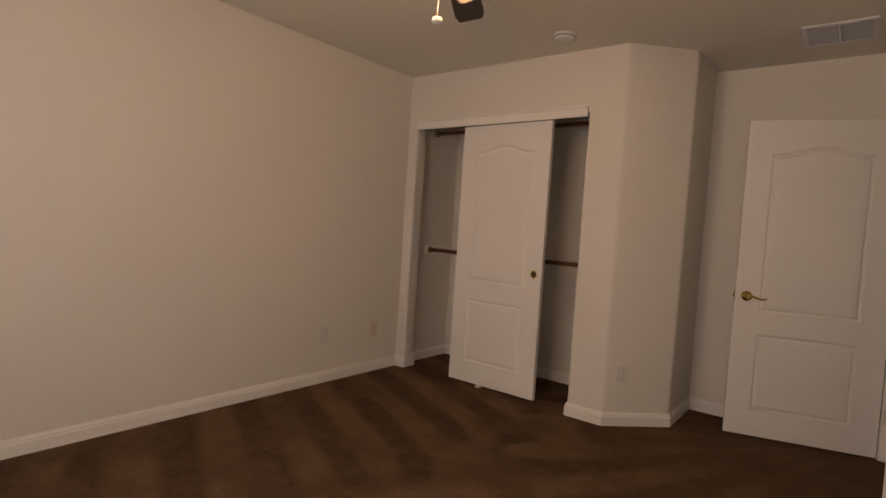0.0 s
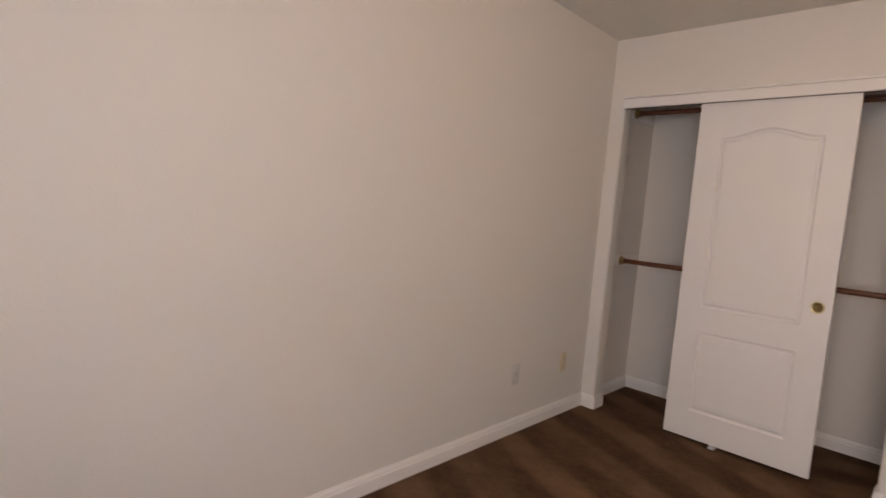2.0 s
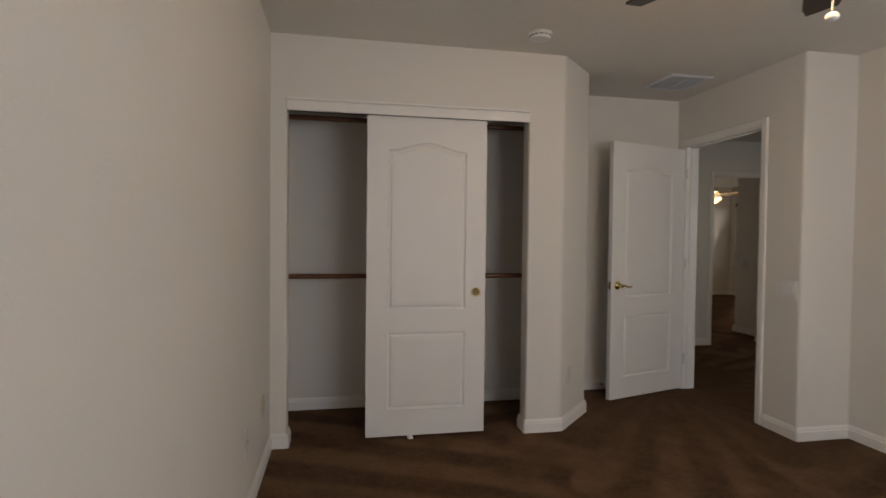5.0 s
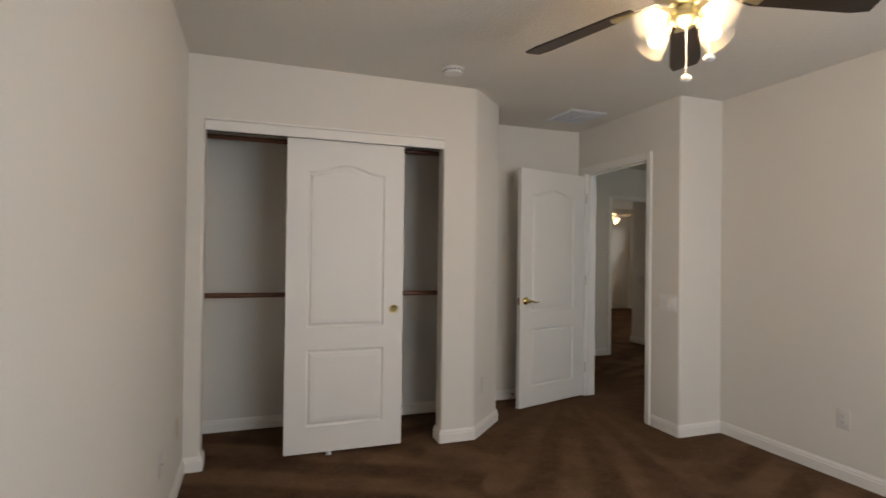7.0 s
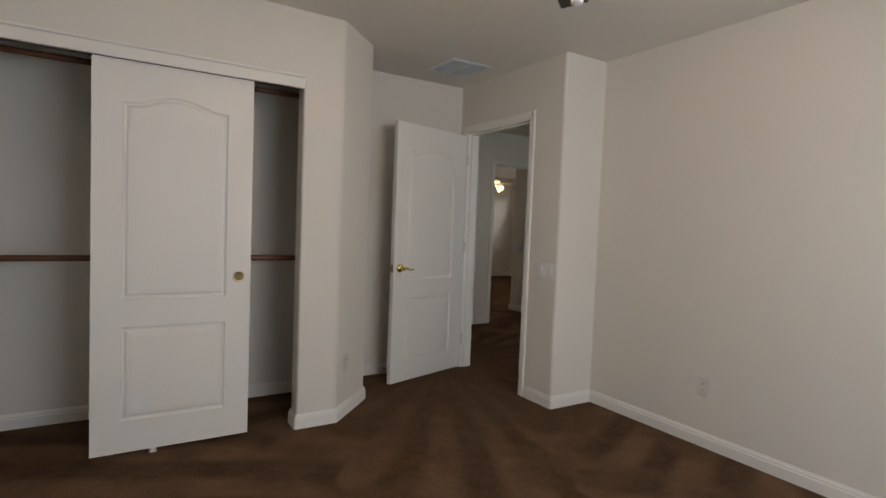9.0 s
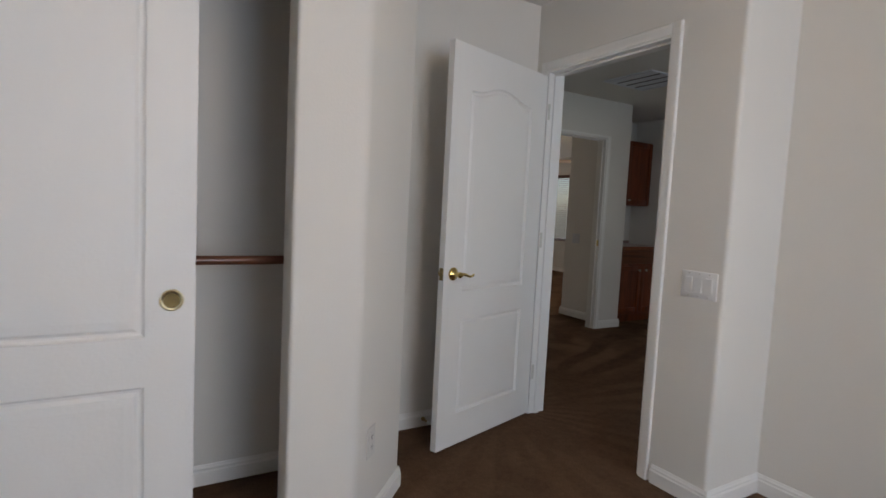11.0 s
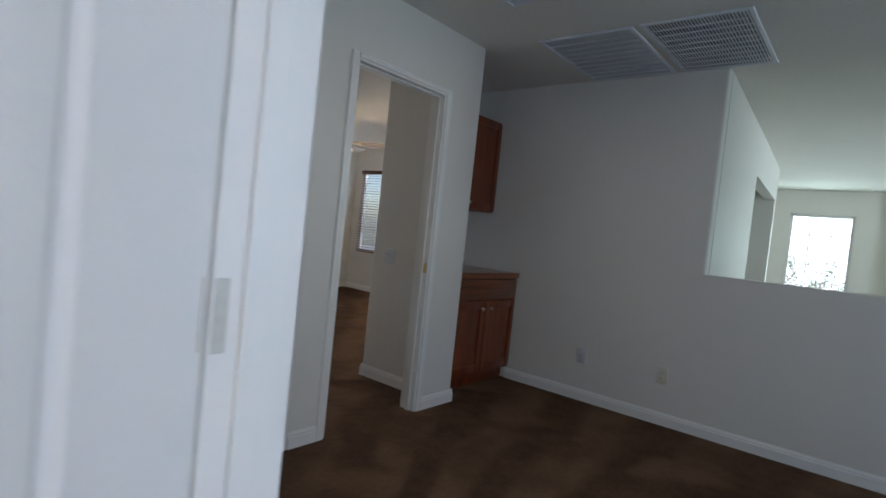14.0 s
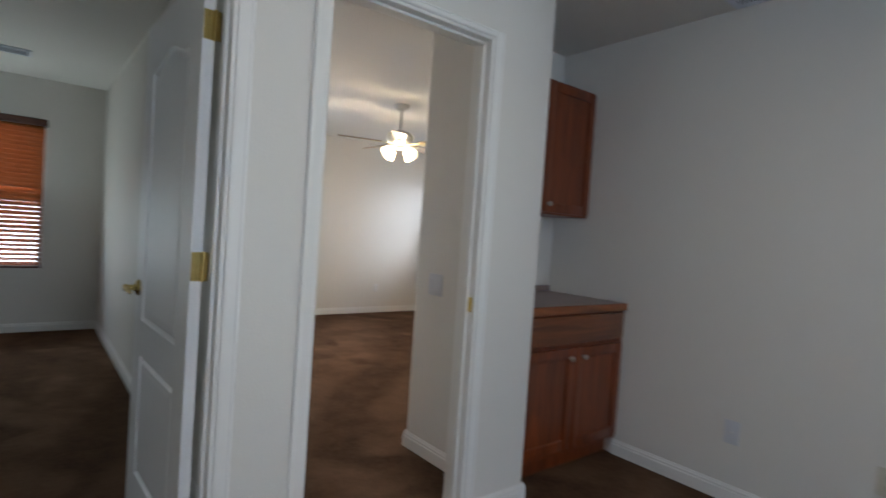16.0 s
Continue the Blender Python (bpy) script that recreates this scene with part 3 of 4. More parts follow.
lathe(bm, [(0.0225, 0.0006), (0.0235, 0.003), (0.028, 0.0045), (0.031, 0.003), (0.032, 0.0), (0.031, -0.002)], 28, PULL)
part("rim", bm, PALE_BRASS, fp, "round polished brass rim")
gd = thing("closet_floor_guide", pose(0.84, 0.035, 0), "small white plastic sliding door floor guide", "door guide")
bm = bmesh.new()
box(bm, -0.018, -0.022, 0, 0.018, 0.03, 0.006, 0.002)
box(bm, -0.012, -0.018, 0.006, 0.012, -0.012, 0.022, 0.002)
part("guide_block", bm, PLASTIC, gd)
bm = bmesh.new()
box(bm, 0.093, -0.018, 1.997, 1.583, 0.0, 2.055, 0.003)
box(bm, 0.093, -0.032, 2.055, 1.583, 0.0, 2.068, 0.003)
structure("trim_closet_header", bm, TRIM, "white painted fascia board hiding the sliding door track", "trim", False)
bm = bmesh.new()
box(bm, 0.095, 0.015, 2.012, 1.585, 0.11, 2.03, 0.001)
box(bm, 0.095, 0.015, 1.998, 1.585, 0.018, 2.012)
structure("trim_closet_track", bm, TRACK, "dark bronze metal sliding door track", "track", False)


def closet_rod(z, y):
    t = thing("closet_rod", pose(0, y, z), "dark cherry stained wooden closet rod in brass cups", "closet rod", "closet rods")
    bm = bmesh.new()
    tube(bm, (0.03, 0, 0), (2.03, 0, 0), 0.0165, None, 20)
    part("rod", bm, ROD, t)
    for x0, x1 in ((0.019, 0.045), (2.021, 1.995)):
        bm = bmesh.new()
        tube(bm, (x0, 0, 0), (x1, 0, 0), 0.024, None, 20)
        tube(bm, (x0, 0, 0), (x0 + (x1 - x0) * 0.2, 0, 0), 0.031, None, 20)
        part("cup", bm, BRASS_OLD, t, "dull brass rod cup")
    for x0, x1 in ((0, 0.019), (2.021, 2.04)):
        bm = bmesh.new()
        box(bm, x0, -0.045, -0.04, x1, 0.3, 0.04, 0.002)
        part("cleat", bm, TRIM, t, "white painted wooden cleat", False)


closet_rod(0.995, 0.345)
closet_rod(2.032, 0.345)


# ---- small fixtures ----
def wall_plate(name, m, kind, label, material, gangs=1):
    """A plate on a wall: local x across, z up, its back on y = 0, facing -y."""
    t = thing(name, m, label, "switch" if kind == "rocker" else "outlet", "wall plates")
    w = 0.072 + 0.046 * (gangs - 1)
    bm = bmesh.new()
    box(bm, -w / 2, -0.006, -0.058, w / 2, 0, 0.058, 0.0025, 2)
    part("plate", bm, material, t)
    for g in range(gangs):
        cx = (g - (gangs - 1) / 2) * 0.046
        if kind == "rocker":
            bm = bmesh.new()
            box(bm, cx - 0.017, -0.0068, -0.034, cx + 0.017, -0.004, 0.034, 0.001)
            part("rocker_frame", bm, material, t)
            bm = bmesh.new()
            tilt = 1 if g == 1 else -1
            vs = [(-0.0155, -0.0075 - 0.004 * (tilt > 0), -0.031), (0.0155, -0.0075 - 0.004 * (tilt > 0), -0.031), (0.0155, -0.0075 - 0.004 * (tilt < 0), 0.031), (-0.0155, -0.0075 - 0.004 * (tilt < 0), 0.031)]
            f = [bm.verts.new((cx + x, y, z)) for x, y, z in vs]
            k = [bm.verts.new((cx + x, -0.005, z)) for x, y, z in vs]
            bm.faces.new(f), bm.faces.new(k[::-1])
            for i in range(4):
                bm.faces.new((f[i], f[(i + 1) % 4], k[(i + 1) % 4], k[i]))
            part("rocker", bm, material, t)
            for z in (-0.048, 0.048):
                bm = bmesh.new()
                tube(bm, (cx, -0.0055, z), (cx, -0.0072, z), 0.0032, None, 10)
                part("screw", bm, NICKEL, t)
        elif kind == "duplex":
            for z in (-0.02, 0.02):
                bm = bmesh.new()
                lathe(bm, [(0, 0), (0.0165, 0), (0.0165, 0.0015), (0.0, 0.0018)], 20, Matrix.Translation((cx, -0.006, z)) @ Matrix.Rotation(radians(90), 4, "X"))
                rec = part("receptacle", bm, material, t)
                # slots are shallow blocks with their shade in the colour
                bm = bmesh.new()
                for dx, hh in ((-0.006, 0.008), (0.006, 0.0065)):
                    box(bm, cx + dx - 0.0012, -0.0082, z - hh / 2 + 0.003, cx + dx + 0.0012, -0.007, z + hh / 2 + 0.003)
                tube(bm, (cx, -0.0078, z - 0.008), (cx, -0.0082, z - 0.008), 0.0026, None, 8)
                part("slots", bm, CAVITY_SHADE, rec)
            bm = bmesh.new()
            tube(bm, (cx, -0.0058, 0), (cx, -0.0072, 0), 0.0032, None, 10)
            part("screw", bm, NICKEL, t)
        else:
            bm = bmesh.new()
            tube(bm, (0, -0.0055, 0), (0, -0.014, 0), 0.0055, None, 10)
            part("jack", bm, NICKEL, t)
    return t


wall_plate("light_switch", pose(3.236, -0.301, 0.946, 0, 0, -90), "rocker", "white three-gang rocker switch plate beside the bedroom door", PLASTIC, 3)
wall_plate("wall_outlet", pose(0, -0.287, 0.345, 0, 0, 90), "duplex", "almond duplex outlet on the bedroom wall", ALMOND)
wall_plate("jack_plate", pose(0, -0.80, 0.352, 0, 0, 90), "jack", "off-white cable jack plate on the bedroom wall", OFF_WHITE)
wall_plate("wall_outlet", pose(1.914, 0.086, 0.345, 0, 0, 45), "duplex", "off-white duplex outlet on the angled closet corner", OFF_WHITE)
wall_plate("wall_outlet", pose(3.62, -1.275, 0.352, 0, 0, -90), "duplex", "off-white duplex outlet on the side wall", OFF_WHITE)
wall_plate("wall_outlet", pose(6.75, 1.21, 0.34, 0, 0, -90), "duplex", "ivory duplex outlet on the landing wall", IVORY)
# simple jack plate in place of a duplex-like two-gang outlet
wall_plate("jack_plate", pose(6.75, 1.81, 0.344, 0, 0, -90), "jack", "pale grey jack plate standing in for a two-gang outlet on the landing wall", GREY_PLATE)
wall_plate("light_switch", pose(5.74, 2.955, 0.944, 0, 0, -90), "rocker", "pale grey two-gang rocker switch plate inside the large bedroom", GREY_PLATE, 2)
wall_plate("wall_outlet", pose(8.04, 7.35, 0.36, 0, 0, 0), "duplex", "white duplex outlet on the far bedroom wall", PLASTIC)

sm = thing("smoke_detector", pose(1.527, -0.315, H), "round white plastic smoke detector on the ceiling", "smoke detector")
bm = bmesh.new()
lathe(bm, [(0, 0), (0.068, 0), (0.068, -0.008), (0.062, -0.012)], 32)
part("base", bm, PLASTIC, sm)
bm = bmesh.new()
lathe(bm, [(0.060, -0.010), (0.060, -0.024), (0.054, -0.034), (0.030, -0.040), (0, -0.041)], 32)
part("cover", bm, PLASTIC, sm)
bm = bmesh.new()
# dark blocks on the rim paint the shaded slots
for i in range(14):
    a = 2 * math.pi * i / 14
    box_m = Matrix.Rotation(a, 4, "Z") @ Matrix.Translation((0.0605, 0, -0.018))
    bmesh.ops.create_cube(bm, size=1, matrix=box_m @ Matrix.Diagonal((0.002, 0.018, 0.005, 1)))
part("vent_slots", bm, CAVITY_SHADE, sm)

st = thing("door_stop_spring", pose(2.555, 0.836, 0.045), "small brass spring door stop on the baseboard", "door stop")
bm = bmesh.new()
tube(bm, (0, 0, 0), (0, -0.006, 0), 0.011, None, 12)
for i in range(12):
    tube(bm, (0, -0.006 - i * 0.0045, 0), (0, -0.009 - i * 0.0045, 0), 0.0065, None, 10)
part("spring", bm, BRASS_OLD, st)
bm = bmesh.new()
tube(bm, (0, -0.060, 0), (0, -0.074, 0), 0.0085, None, 12)
part("tip", bm, PLASTIC, st, "white rubber tip")


# ---- ceiling grilles ----
def register(name, x0, y0, x1, y1, along, count, tilt, label, bars=0, rim=0.025, material=VENT_METAL):
    """A ceiling grille: rim, thin near-black sheet for the duct's shade, slats along x or y, and cross bars."""
    t = thing(name, pose((x0 + x1) / 2, (y0 + y1) / 2, H), label, "ceiling vent")
    w, d = x1 - x0, y1 - y0
    bm = bmesh.new()
    for a in ((-w / 2, -d / 2, w / 2, -d / 2 + rim), (-w / 2, d / 2 - rim, w / 2, d / 2), (-w / 2, -d / 2 + rim, -w / 2 + rim, d / 2 - rim), (w / 2 - rim, -d / 2 + rim, w / 2, d / 2 - rim)):
        box(bm, a[0], a[1], -0.012, a[2], a[3], 0, 0.003)
    part("rim", bm, material, t, smooth=False)
    bm = bmesh.new()
    box(bm, -w / 2 + rim, -d / 2 + rim, -0.0025, w / 2 - rim, d / 2 - rim, -0.0005)
    part("backing", bm, CAVITY_SHADE, t, "near-black sheet painting the duct's shade behind the slats", False)
    wi, di = w - 2 * rim, d - 2 * rim
    span, cross = (wi, di) if along == "x" else (di, wi)
    pitch = cross / count
    sm_ = bmesh.new()
    share = 0.465 if count < 8 else 0.38
    box(sm_, -span / 2, -pitch * share, -0.0008, span / 2, pitch * share, 0.0008)
    first = None
    for i in range(count):
        c = -cross / 2 + pitch * (i + 0.5)
        if first is None:
            first = obj("slat", sm_, material)
            sl_ = first
        else:
            sl_ = new("slat", first.data)
        sl_.parent = t
        turn = pose(0, 0, 0, tilt, 0, 0)
        sl_.matrix_local = (pose(0, c, -0.0085) @ turn) if along == "x" else (pose(c, 0, -0.0085, 0, 0, 90) @ turn)
    for k in range(bars):
        c = -span / 2 + span * (k + 1) / (bars + 1)
        bm = bmesh.new()
        if along == "x":
            box(bm, c - 0.0045, -di / 2, -0.0155, c + 0.0045, di / 2, -0.0105)
        else:
            box(bm, -wi / 2, c - 0.0045, -0.0155, wi / 2, c + 0.0045, -0.0105)
        part("bar", bm, material, t, smooth=False)
    return t


register("ceiling_vent", 2.70, 0.175, 3.04, 0.525, "x", 22, 38, "white louvred supply vent in the bedroom ceiling", 1)
register("ceiling_vent", 4.81, 1.30, 5.335, 1.82, "y", 4, -3, "white four-slat vent panel in the landing ceiling", 0, 0.02)
register("return_grille", 5.85, 0.745, 6.725, 1.305, "x", 30, 18, "large white return air grille in the landing ceiling", 9)
register("return_grille", 5.85, 1.345, 6.725, 1.945, "x", 32, 10, "large white return air grille in the landing ceiling", 9)
register("ceiling_vent", 6.55, -0.12, 6.95, 0.16, "x", 12, 35, "small white supply vent in the landing ceiling", 1)
register("ceiling_vent", 3.68, 6.08, 3.98, 6.28, "x", 10, 35, "small supply vent in the small bedroom ceiling", 0)

dl = thing("recessed_downlight", pose(5.045, 0.975, H), "lit round recessed ceiling downlight with white trim", "downlight")
bm = bmesh.new()
lathe(bm, [(0.060, 0.001), (0.066, -0.010), (0.092, -0.006), (0.094, 0.0)], 36)
part("trim_ring", bm, WHITE_METAL, dl)
bm = bmesh.new()
lathe(bm, [(0, -0.0045), (0.040, -0.004), (0.061, -0.002)], 36)
part("lens", bm, LED, dl, "glowing lens")


# ---- ceiling fans ----
def blade_mesh(bm, r0, r1, w0, w1, thick):
    pts = []
    n = 8
    for i in range(n + 1):
        u = i / n
        x = r0 + (r1 - r0) * u
        w = w0 + (w1 - w0) * min(1, u * 1.15)
        if i == n:
            w *= 0.80
        if i == 0:
            w *= 0.7
        pts.append((x, w / 2))
    loop = pts + [(x, -w) for x, w in reversed(pts)]
    up, lo = [bm.verts.new((x, y, thick / 2)) for x, y in loop], [bm.verts.new((x, y, -thick / 2)) for x, y in loop]
    bm.faces.new(up), bm.faces.new(lo[::-1])
    k = len(loop)
    for i in range(k):
        bm.faces.new((up[i], lo[i], lo[(i + 1) % k], up[(i + 1) % k]))


def ceiling_fan(m, label, blade_z, first, blade_mat, body_mat, iron_mat, shade_mat, radius, lit, shade_turn=20, chains=True, droop=0.0, lamp_scale=1.06, splay=50):
    t = thing("ceiling_fan", m, label, "ceiling fan")
    bm = bmesh.new()
    lathe(bm, [(0, 0), (0.068, 0), (0.070, -0.012), (0.060, -0.04), (0.030, -0.058), (0.014, -0.062)], 28)
    part("canopy", bm, body_mat, t)
    bm = bmesh.new()
    tube(bm, (0, 0, -0.05), (0, 0, blade_z + 0.10), 0.0125, None, 14)
    part("downrod", bm, body_mat, t)
    bm = bmesh.new()
    lathe(bm, [(0.02, blade_z + 0.12), (0.05, blade_z + 0.115), (0.105, blade_z + 0.095), (0.128, blade_z + 0.06), (0.128, blade_z + 0.025), (0.115, blade_z + 0.005), (0.085, blade_z - 0.01), (0.055, blade_z - 0.03),
               (0.05, blade_z - 0.036), (0.052, blade_z - 0.05), (0.035, blade_z - 0.062), (0, blade_z - 0.064)], 32)
    part("motor_housing", bm, body_mat, t)
    if droop:
        bm = bmesh.new()
        lathe(bm, [(0.0, blade_z - 0.05), (0.03, blade_z - 0.055), (0.034, blade_z - 0.075), (0.046, blade_z - 0.085), (0.05, blade_z - 0.105), (0.03, blade_z - 0.125), (0.012, blade_z - 0.13), (0, blade_z - 0.138)], 28)
        part("light_fitter", bm, body_mat, t)
    for i in range(5):
        a = radians(first + 72 * i)
        bm = bmesh.new()
        blade_mesh(bm, 0.19, radius, 0.105, 0.135, 0.008)
        bl = part("blade", bm, blade_mat, t, smooth=False)
        bl.matrix_local = Matrix.Translation((0, 0, blade_z)) @ Matrix.Rotation(a, 4, "Z") @ Matrix.Rotation(radians(droop), 4, "Y") @ Matrix.Rotation(radians(-12), 4, "X")
        bm = bmesh.new()
        box(bm, 0.10, -0.014, -0.012, 0.20, 0.014, -0.006, 0.002)
        prism(bm, fillet([(0.19, -0.018), (0.27, -0.045), (0.28, 0.0), (0.27, 0.045), (0.19, 0.018)], {1: 0.012, 3: 0.012}), -0.010, -0.005)
        part("blade_iron", bm, iron_mat, bl)
    zc = blade_z - 0.045 - (0.048 if droop else 0)
    for i in range(4):
        a = radians(shade_turn + 90 * i)
        base = Matrix.Translation((0, 0, zc)) @ Matrix.Rotation(a, 4, "Z")
        bm = bmesh.new()
        tube(bm, (0.045, 0, 0.012), (0.085, 0, 0.002), 0.011, None, 12)
        tube(bm, (0.082, 0, 0.006), (0.094, 0, -0.018), 0.022, 0.024, 16)
        arm = part("lamp_arm", bm, iron_mat, t)
        arm.matrix_local = base
        sh_m = base @ Matrix.Translation((0.088, 0, -0.006)) @ Matrix.Rotation(radians(-splay), 4, "Y") @ Matrix.Scale(lamp_scale, 4)
        bm = bmesh.new()
        lathe(bm, [(0.024, 0), (0.030, -0.014), (0.045, -0.035), (0.054, -0.062), (0.056, -0.082), (0.064, -0.102), (0.066, -0.104), (0.0625, -0.104), (0.053, -0.083), (0.051, -0.062), (0.042, -0.036), (0.027, -0.015)], 28)
        sh = part("glass_shade", bm, shade_mat, t)
        sh.matrix_local = sh_m
        bm = bmesh.new()
        bmesh.ops.create_uvsphere(bm, u_segments=18, v_segments=12, radius=0.030, matrix=Matrix.Translation((0, 0, -0.052)) @ Matrix.Diagonal((1, 1, 1.25, 1)))
        part("bulb", bm, lit, sh)
    if chains:
        for x, y, ln in ((-0.005, -0.015, 0.213), (0.030, -0.085, 0.158)):
            bm = bmesh.new()
            z = zc - 0.005
            nb = int(ln / 0.006)
            for k in range(nb):
                bmesh.ops.create_icosphere(bm, subdivisions=1, radius=0.0032, matrix=Matrix.Translation((x, y, z - k * 0.006)))
            ch = part("pull_chain", bm, WHITE_METAL, t, "pale beaded pull chain")
            bm = bmesh.new()
            lathe(bm, [(0, 0), (0.008, 0), (0.015, -0.004), (0.018, -0.009), (0.018, -0.018), (0.012, -0.023), (0, -0.024)], 20, Matrix.Translation((x, y, z - ln)))
            part("bob", bm, PLASTIC, ch, "round white pull bob")
    return t


ceiling_fan(pose(1.836, -1.877, H), "five-blade ceiling fan with dark blades and four lit glass lamps", -0.188, 45.5, BLADE, PALE_BRASS, PALE_BRASS, SHADE_GLASS, 0.655, BULB, 2, droop=5.5, lamp_scale=0.97, splay=60)
ceiling_fan(pose(6.82, 5.07, H), "five-blade ceiling fan with pale maple blades and lit glass lamps", -0.37, 20, MAPLE, PALE_METAL, PALE_BRASS, FROST, 0.60, SOFT_BULB, 10, False, lamp_scale=0.96, splay=48)


# ---- cabinets ----
def cabinet_door(parent, x0, z0, x1, z1, knob_x, knob_z, drawer=False, name="door"):
    fr = 0.055 if not drawer else 0.0
    bm = bmesh.new()
    if drawer:
        box(bm, x0, -0.019, z0, x1, 0, z1, 0.005, 2)
        d = part("drawer_front", bm, CHERRY_TOP, parent)
    else:
        for a in ((x0, z0, x0 + fr, z1), (x1 - fr, z0, x1, z1), (x0 + fr, z0, x1 - fr, z0 + fr), (x0 + fr, z1 - fr, x1 - fr, z1)):
            box(bm, a[0], -0.019, a[1], a[2], 0, a[3], 0.003, 2)
        d = part(name, bm, CHERRY, parent)
        bm = bmesh.new()
        box(bm, x0 + fr - 0.004, -0.008, z0 + fr - 0.004, x1 - fr + 0.004, -0.003, z1 - fr + 0.004)
        part("centre_panel", bm, CHERRY, d)
    if knob_x is not None:
        bm = bmesh.new()
        lathe(bm, [(0, 0), (0.007, 0), (0.006, 0.010), (0.013, 0.016), (0.015, 0.021), (0.012, 0.026), (0, 0.028)], 18, Matrix.Translation((knob_x, -0.019, knob_z)) @ Matrix.Rotation(radians(90), 4, "X"))
        part("knob", bm, NICKEL, d, "small brushed nickel knob")
    return d


bc = thing("base_cabinet", pose(5.858, 2.452, 0), "cherry stained wooden base cabinet with two doors and a drawer", "cabinet")
W = 0.888
bm = bmesh.new()
box(bm, 0, 0.0, 0.10, W, 0.575, 0.852, 0.002)
part("body", bm, CHERRY, bc, smooth=False)
bm = bmesh.new()
box(bm, 0.0, 0.06, 0.0, W, 0.08, 0.10)
part("toe_kick", bm, CHERRY, bc, "dark recessed toe kick", False)
cabinet_door(bc, 0.02, 0.69, W - 0.02, 0.838, None, 0, True)
cabinet_door(bc, 0.02, 0.125, W / 2 - 0.004, 0.665, W / 2 - 0.05, 0.615)
cabinet_door(bc, W / 2 + 0.004, 0.125, W - 0.02, 0.665, W / 2 + 0.062, 0.615)
ct = thing("countertop", pose(5.858, 2.428, 0.852), "greyish pink laminate countertop with an orange-brown wood edge", "countertop")
bm = bmesh.new()
box(bm, 0, 0.022, 0, W + 0.001, 0.60, 0.037)
part("slab", bm, LAMINATE, ct, smooth=False)
bm = bmesh.new()
box(bm, 0, 0, -0.004, W + 0.001, 0.022, 0.039, 0.006, 3)
part("edge_band", bm, EDGE_WOOD, ct, "rounded cherry wood front edge")
bm = bmesh.new()
box(bm, 0, 0.585, 0.0375, W + 0.001, 0.60, 0.075, 0.003)
part("backsplash", bm, LAMINATE, ct)
uc = thing("wall_cabinet", pose(5.858, 2.765, 1.375), "cherry stained wooden wall cabinet with two doors", "cabinet")
bm = bmesh.new()
box(bm, 0, 0, 0, W, 0.263, 0.775, 0.002)
part("body", bm, CHERRY, uc, smooth=False)
cabinet_door(uc, 0.012, 0.012, W / 2 - 0.003, 0.763, W / 2 - 0.05, 0.06)
cabinet_door(uc, W / 2 + 0.003, 0.012, W - 0.012, 0.763, W / 2 + 0.05, 0.06)


# ---- windows ----
def window(name, m, w, h, depth, label, mullions=(), backdrop=True):
    """Vinyl window in an opening: local x across, y outward, z up from the sill."""
    t = thing(name, m, label, "window", kind="structure")
    fw = 0.045
    for a in ((0, 0, w, fw), (0, h - fw, w, h), (0, fw, fw, h - fw), (w - fw, fw, w, h - fw)):
        bm = bmesh.new()
        box(bm, a[0], depth - 0.07, a[1], a[2], depth - 0.01, a[3], 0.004)
        part("window_frame", bm, TRIM, t, smooth=False)
    for ax, c in mullions:
        bm = bmesh.new()
        if ax == "x":
            box(bm, c - 0.009, depth - 0.05, fw, c + 0.009, depth - 0.03, h - fw, 0.002)
        else:
            box(bm, fw, depth - 0.051, c - 0.009, w - fw, depth - 0.031, c + 0.009, 0.002)
        part("glazing_bar", bm, TRIM, t, smooth=False)
    bm = bmesh.new()
    box(bm, fw, depth - 0.042, fw, w - fw, depth - 0.038, h - fw)
    p = part("pane", bm, PANE, t, smooth=False)
    p.visible_shadow = False
    bm = bmesh.new()
    box(bm, 0.001, 0.002, -0.001, w - 0.001, depth - 0.072, 0.012, 0.003)
    part("window_sill", bm, PAINT, t, smooth=False)
    return t


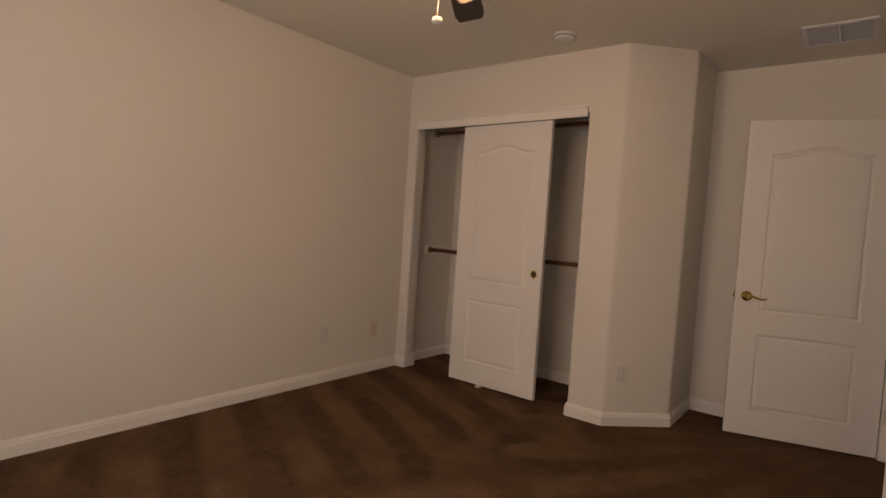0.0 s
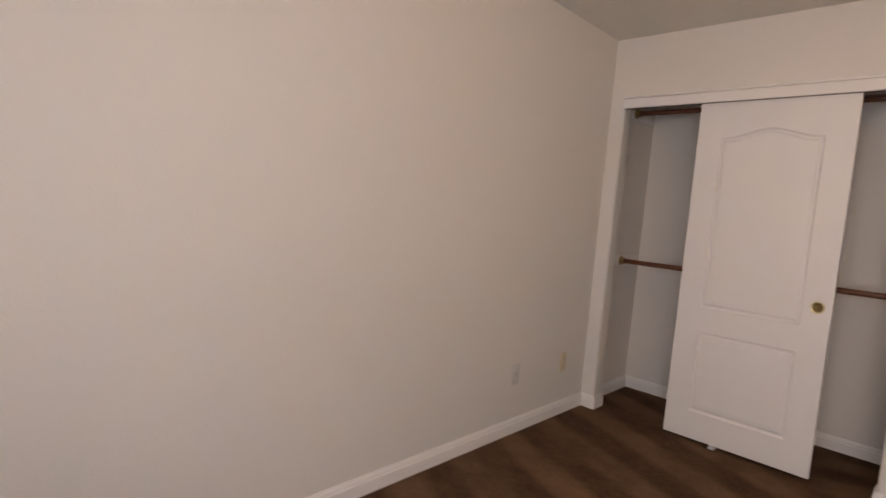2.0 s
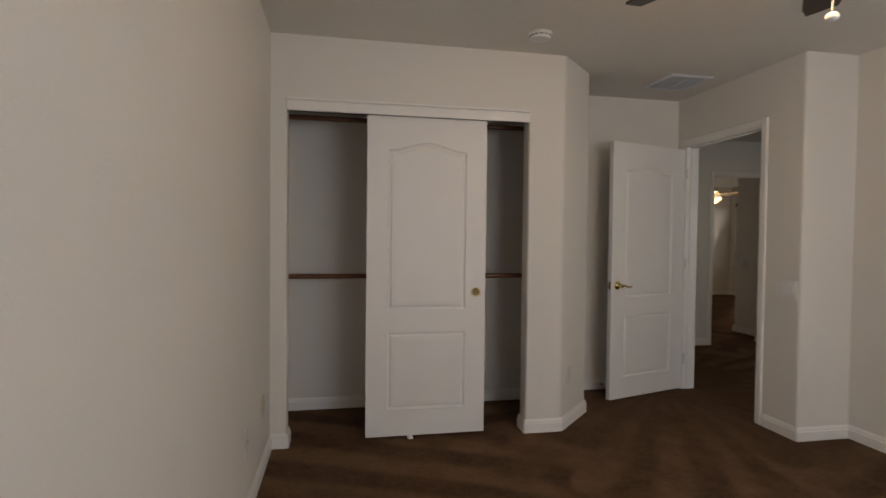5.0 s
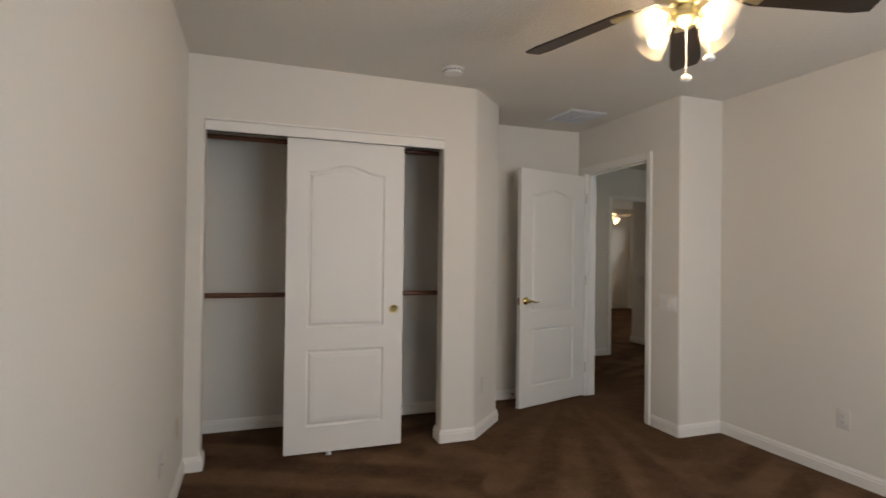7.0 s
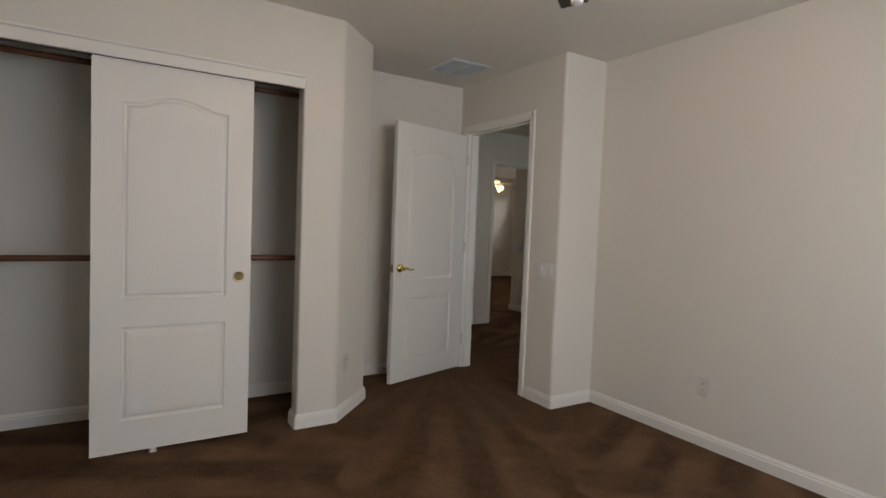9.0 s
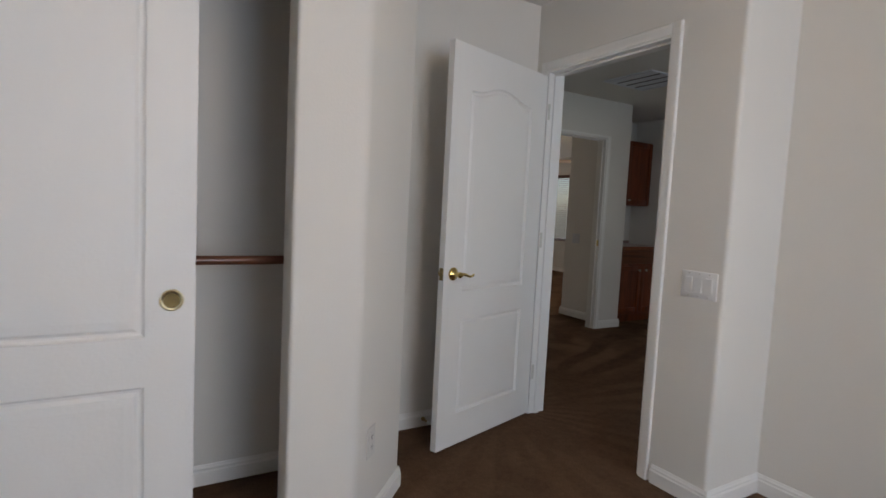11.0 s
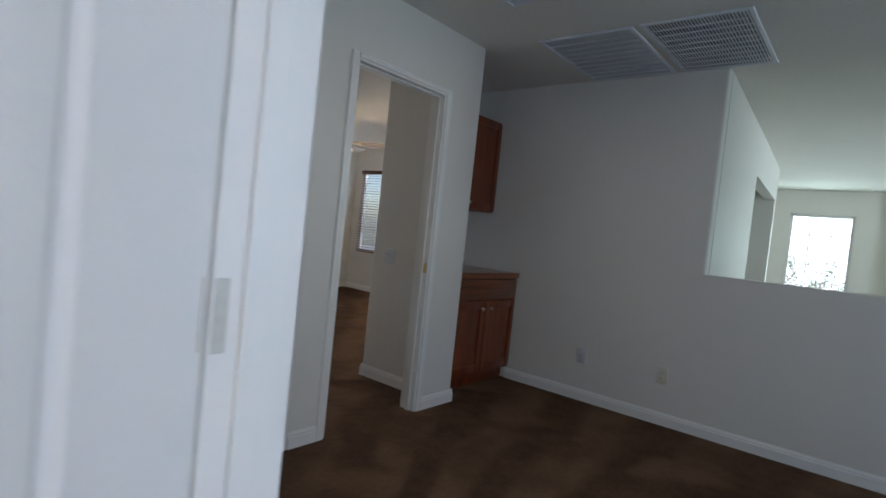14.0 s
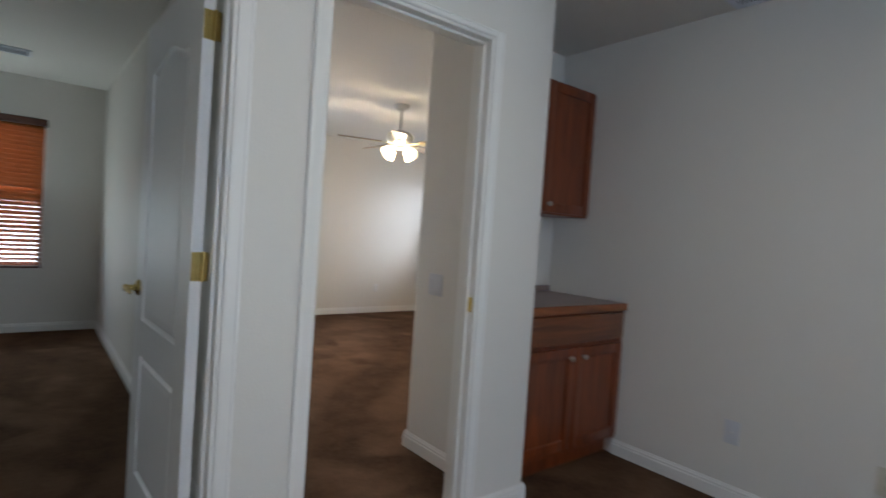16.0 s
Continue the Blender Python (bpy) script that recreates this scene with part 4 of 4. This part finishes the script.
def blinds(name, m, w, h, material, label, closed_share, tilt_closed, tilt_open, slat=0.05):
    """Wooden slat blind hung inside an opening: local x across, y outward, z up."""
    t = thing(name, m, label, "window blind")
    bm = bmesh.new()
    box(bm, -0.02, -0.035, h - 0.055, w + 0.02, 0.03, h + 0.01, 0.004)
    part("valance", bm, BLIND_DARK, t, "dark brown valance", smooth=False)
    bm = bmesh.new()
    box(bm, 0, -0.025, 0.0, w, 0.025, 0.018, 0.004)
    part("bottom_rail", bm, BLIND_DARK, t, smooth=False)
    pitch = 0.044
    n = int((h - 0.055) / pitch)
    bms = bmesh.new()
    box(bms, 0, -slat / 2, -0.0015, w, slat / 2, 0.0015)
    first = None
    for i in range(n):
        z = 0.045 + i * pitch
        if first is None:
            first = obj("slat", bms, material)
            s = first
        else:
            s = new("slat", first.data)
        s.parent = t
        u = i / n
        tilt = tilt_closed if u > 1 - closed_share else tilt_open + (tilt_closed - tilt_open) * 0.8 * (u / (1 - closed_share)) ** 2
        s.matrix_local = pose(0, 0, z, tilt + random.uniform(-2, 2) * (1 if u > 1 - closed_share else 3.5), 0, random.uniform(-0.15, 0.15))
    for x in (w * 0.12, w * 0.5, w * 0.88):
        for y in (-slat / 2 - 0.001, slat / 2 + 0.001):
            bm = bmesh.new()
            box(bm, x - 0.001, y - 0.0006, 0.01, x + 0.001, y + 0.0006, h - 0.05)
            part("ladder_cord", bm, material, t, smooth=False)
    return t


# assumed, never in view; its lamp gives the bedroom its daylight
window("window_bedroom_assumed", pose(2.8, -4.05, 0.7, 0, 0, 180), 1.6, 1.3, TH, "unseen white vinyl bedroom window, added for daylight", (("x", 0.8),))
# unseen; put in so the landing daylight has an opening
window("window_landing_added", pose(5.0, -2.0, 0.7, 0, 0, 180), 1.0, 1.4, TH, "unseen white vinyl landing window, added for light", (("z", 0.7),))
window("window_small_bedroom", pose(2.6, 7.15, 0.61), 1.53, 1.44, TH, "white vinyl window behind a wooden blind", (("x", 0.765),))
# invented window around the added north light
window("window_large_bedroom_north_added", pose(4.9, 7.35, 0.7), 1.2, 1.35, TH, "unseen white vinyl bedroom window, added for daylight", (("x", 0.6),))
window("window_large_bedroom", pose(9.11, 7.2, 0.65, 0, 0, -90), 1.0, 1.41, TH, "white vinyl window behind a dark wooden blind")
window("window_stairwell", pose(13.3, 1.33, 0.8, 0, 0, -90), 0.87, 1.26, TH, "bright white vinyl window across the stairwell", (("x", 0.29), ("x", 0.58), ("z", 0.92)))
# unseen addition that frames the stairwell fill lamp
window("window_stairwell_side_added", pose(11.2, -2.0, 0.9, 0, 0, 180), 2.4, 1.4, TH, "unseen white vinyl window added to light the stairwell", (("x", 1.2),))
blinds("wooden_blind", pose(2.62, 7.175, 0.615), 1.49, 1.43, BLIND, "wooden slat blind, light through it put into its orange, lower slats open", 0.52, 66, 30)
blinds("wooden_blind", pose(9.135, 7.18, 0.655, 0, 0, -90), 0.96, 1.40, BLIND_DARK, "dark brown wooden slat blind with open slats", 0.25, 16, 8)

# daylight haze outside the windows
for nm, b in (("backdrop_north", (0.5, 12.0, -3.0, 9.0, 12.05, 7.0)), ("backdrop_east", (19.0, -6.0, -3.0, 19.05, 9.0, 8.0)), ("backdrop_south", (-3.0, -10.05, -3.0, 14.0, -10.0, 7.0))):
    bm = bmesh.new()
    box(bm, *b)
    structure(nm, bm, DAYGLOW, "pale hazy bright sky outside the windows", "backdrop")
bm = bmesh.new()
box(bm, -60, -60, -3.2, 80, 70, -3.0)
structure("ground", bm, mat("pale_gravel", (0.36, 0.32, 0.27), 0.95, var=0.2, vscale=4, bump=0.5, bscale=40), "pale gravel ground far below", "ground")


def small_tree(m, height):
    t = thing("tree", m, "sparse thin-branched tree outside the window", "tree")
    bm, lf = bmesh.new(), bmesh.new()
    rng = random.Random(7)

    def grow(p, d, ln, r, depth):
        q = p + d * ln
        tube(bm, p, q, r, r * 0.7, 6)
        if depth == 0:
            for _ in range(7):
                c = q + Vector((rng.uniform(-1, 1), rng.uniform(-1, 1), rng.uniform(-1, 1))) * 0.14
                u = Vector((rng.uniform(-1, 1), rng.uniform(-1, 1), rng.uniform(-1, 1))).normalized() * 0.05
                v = u.cross(Vector((0.3, 0.5, 0.8))).normalized() * 0.02
                lf.faces.new([lf.verts.new(c + k) for k in (u, v, -u, -v)])
            return
        for _ in range(3):
            e = (d + Vector((rng.uniform(-0.9, 0.9), rng.uniform(-0.9, 0.9), rng.uniform(0.1, 0.9)))).normalized()
            grow(q, e, ln * rng.uniform(0.6, 0.8), r * 0.6, depth - 1)

    grow(Vector((0, 0, 0)), Vector((0, 0, 1)), height * 0.52, 0.03, 5)
    part("trunk", bm, BARK, t)
    part("crown", lf, LEAF, t, "sparse small leaves", False)


small_tree(pose(17.4, 1.2, -3.0), 2.75)
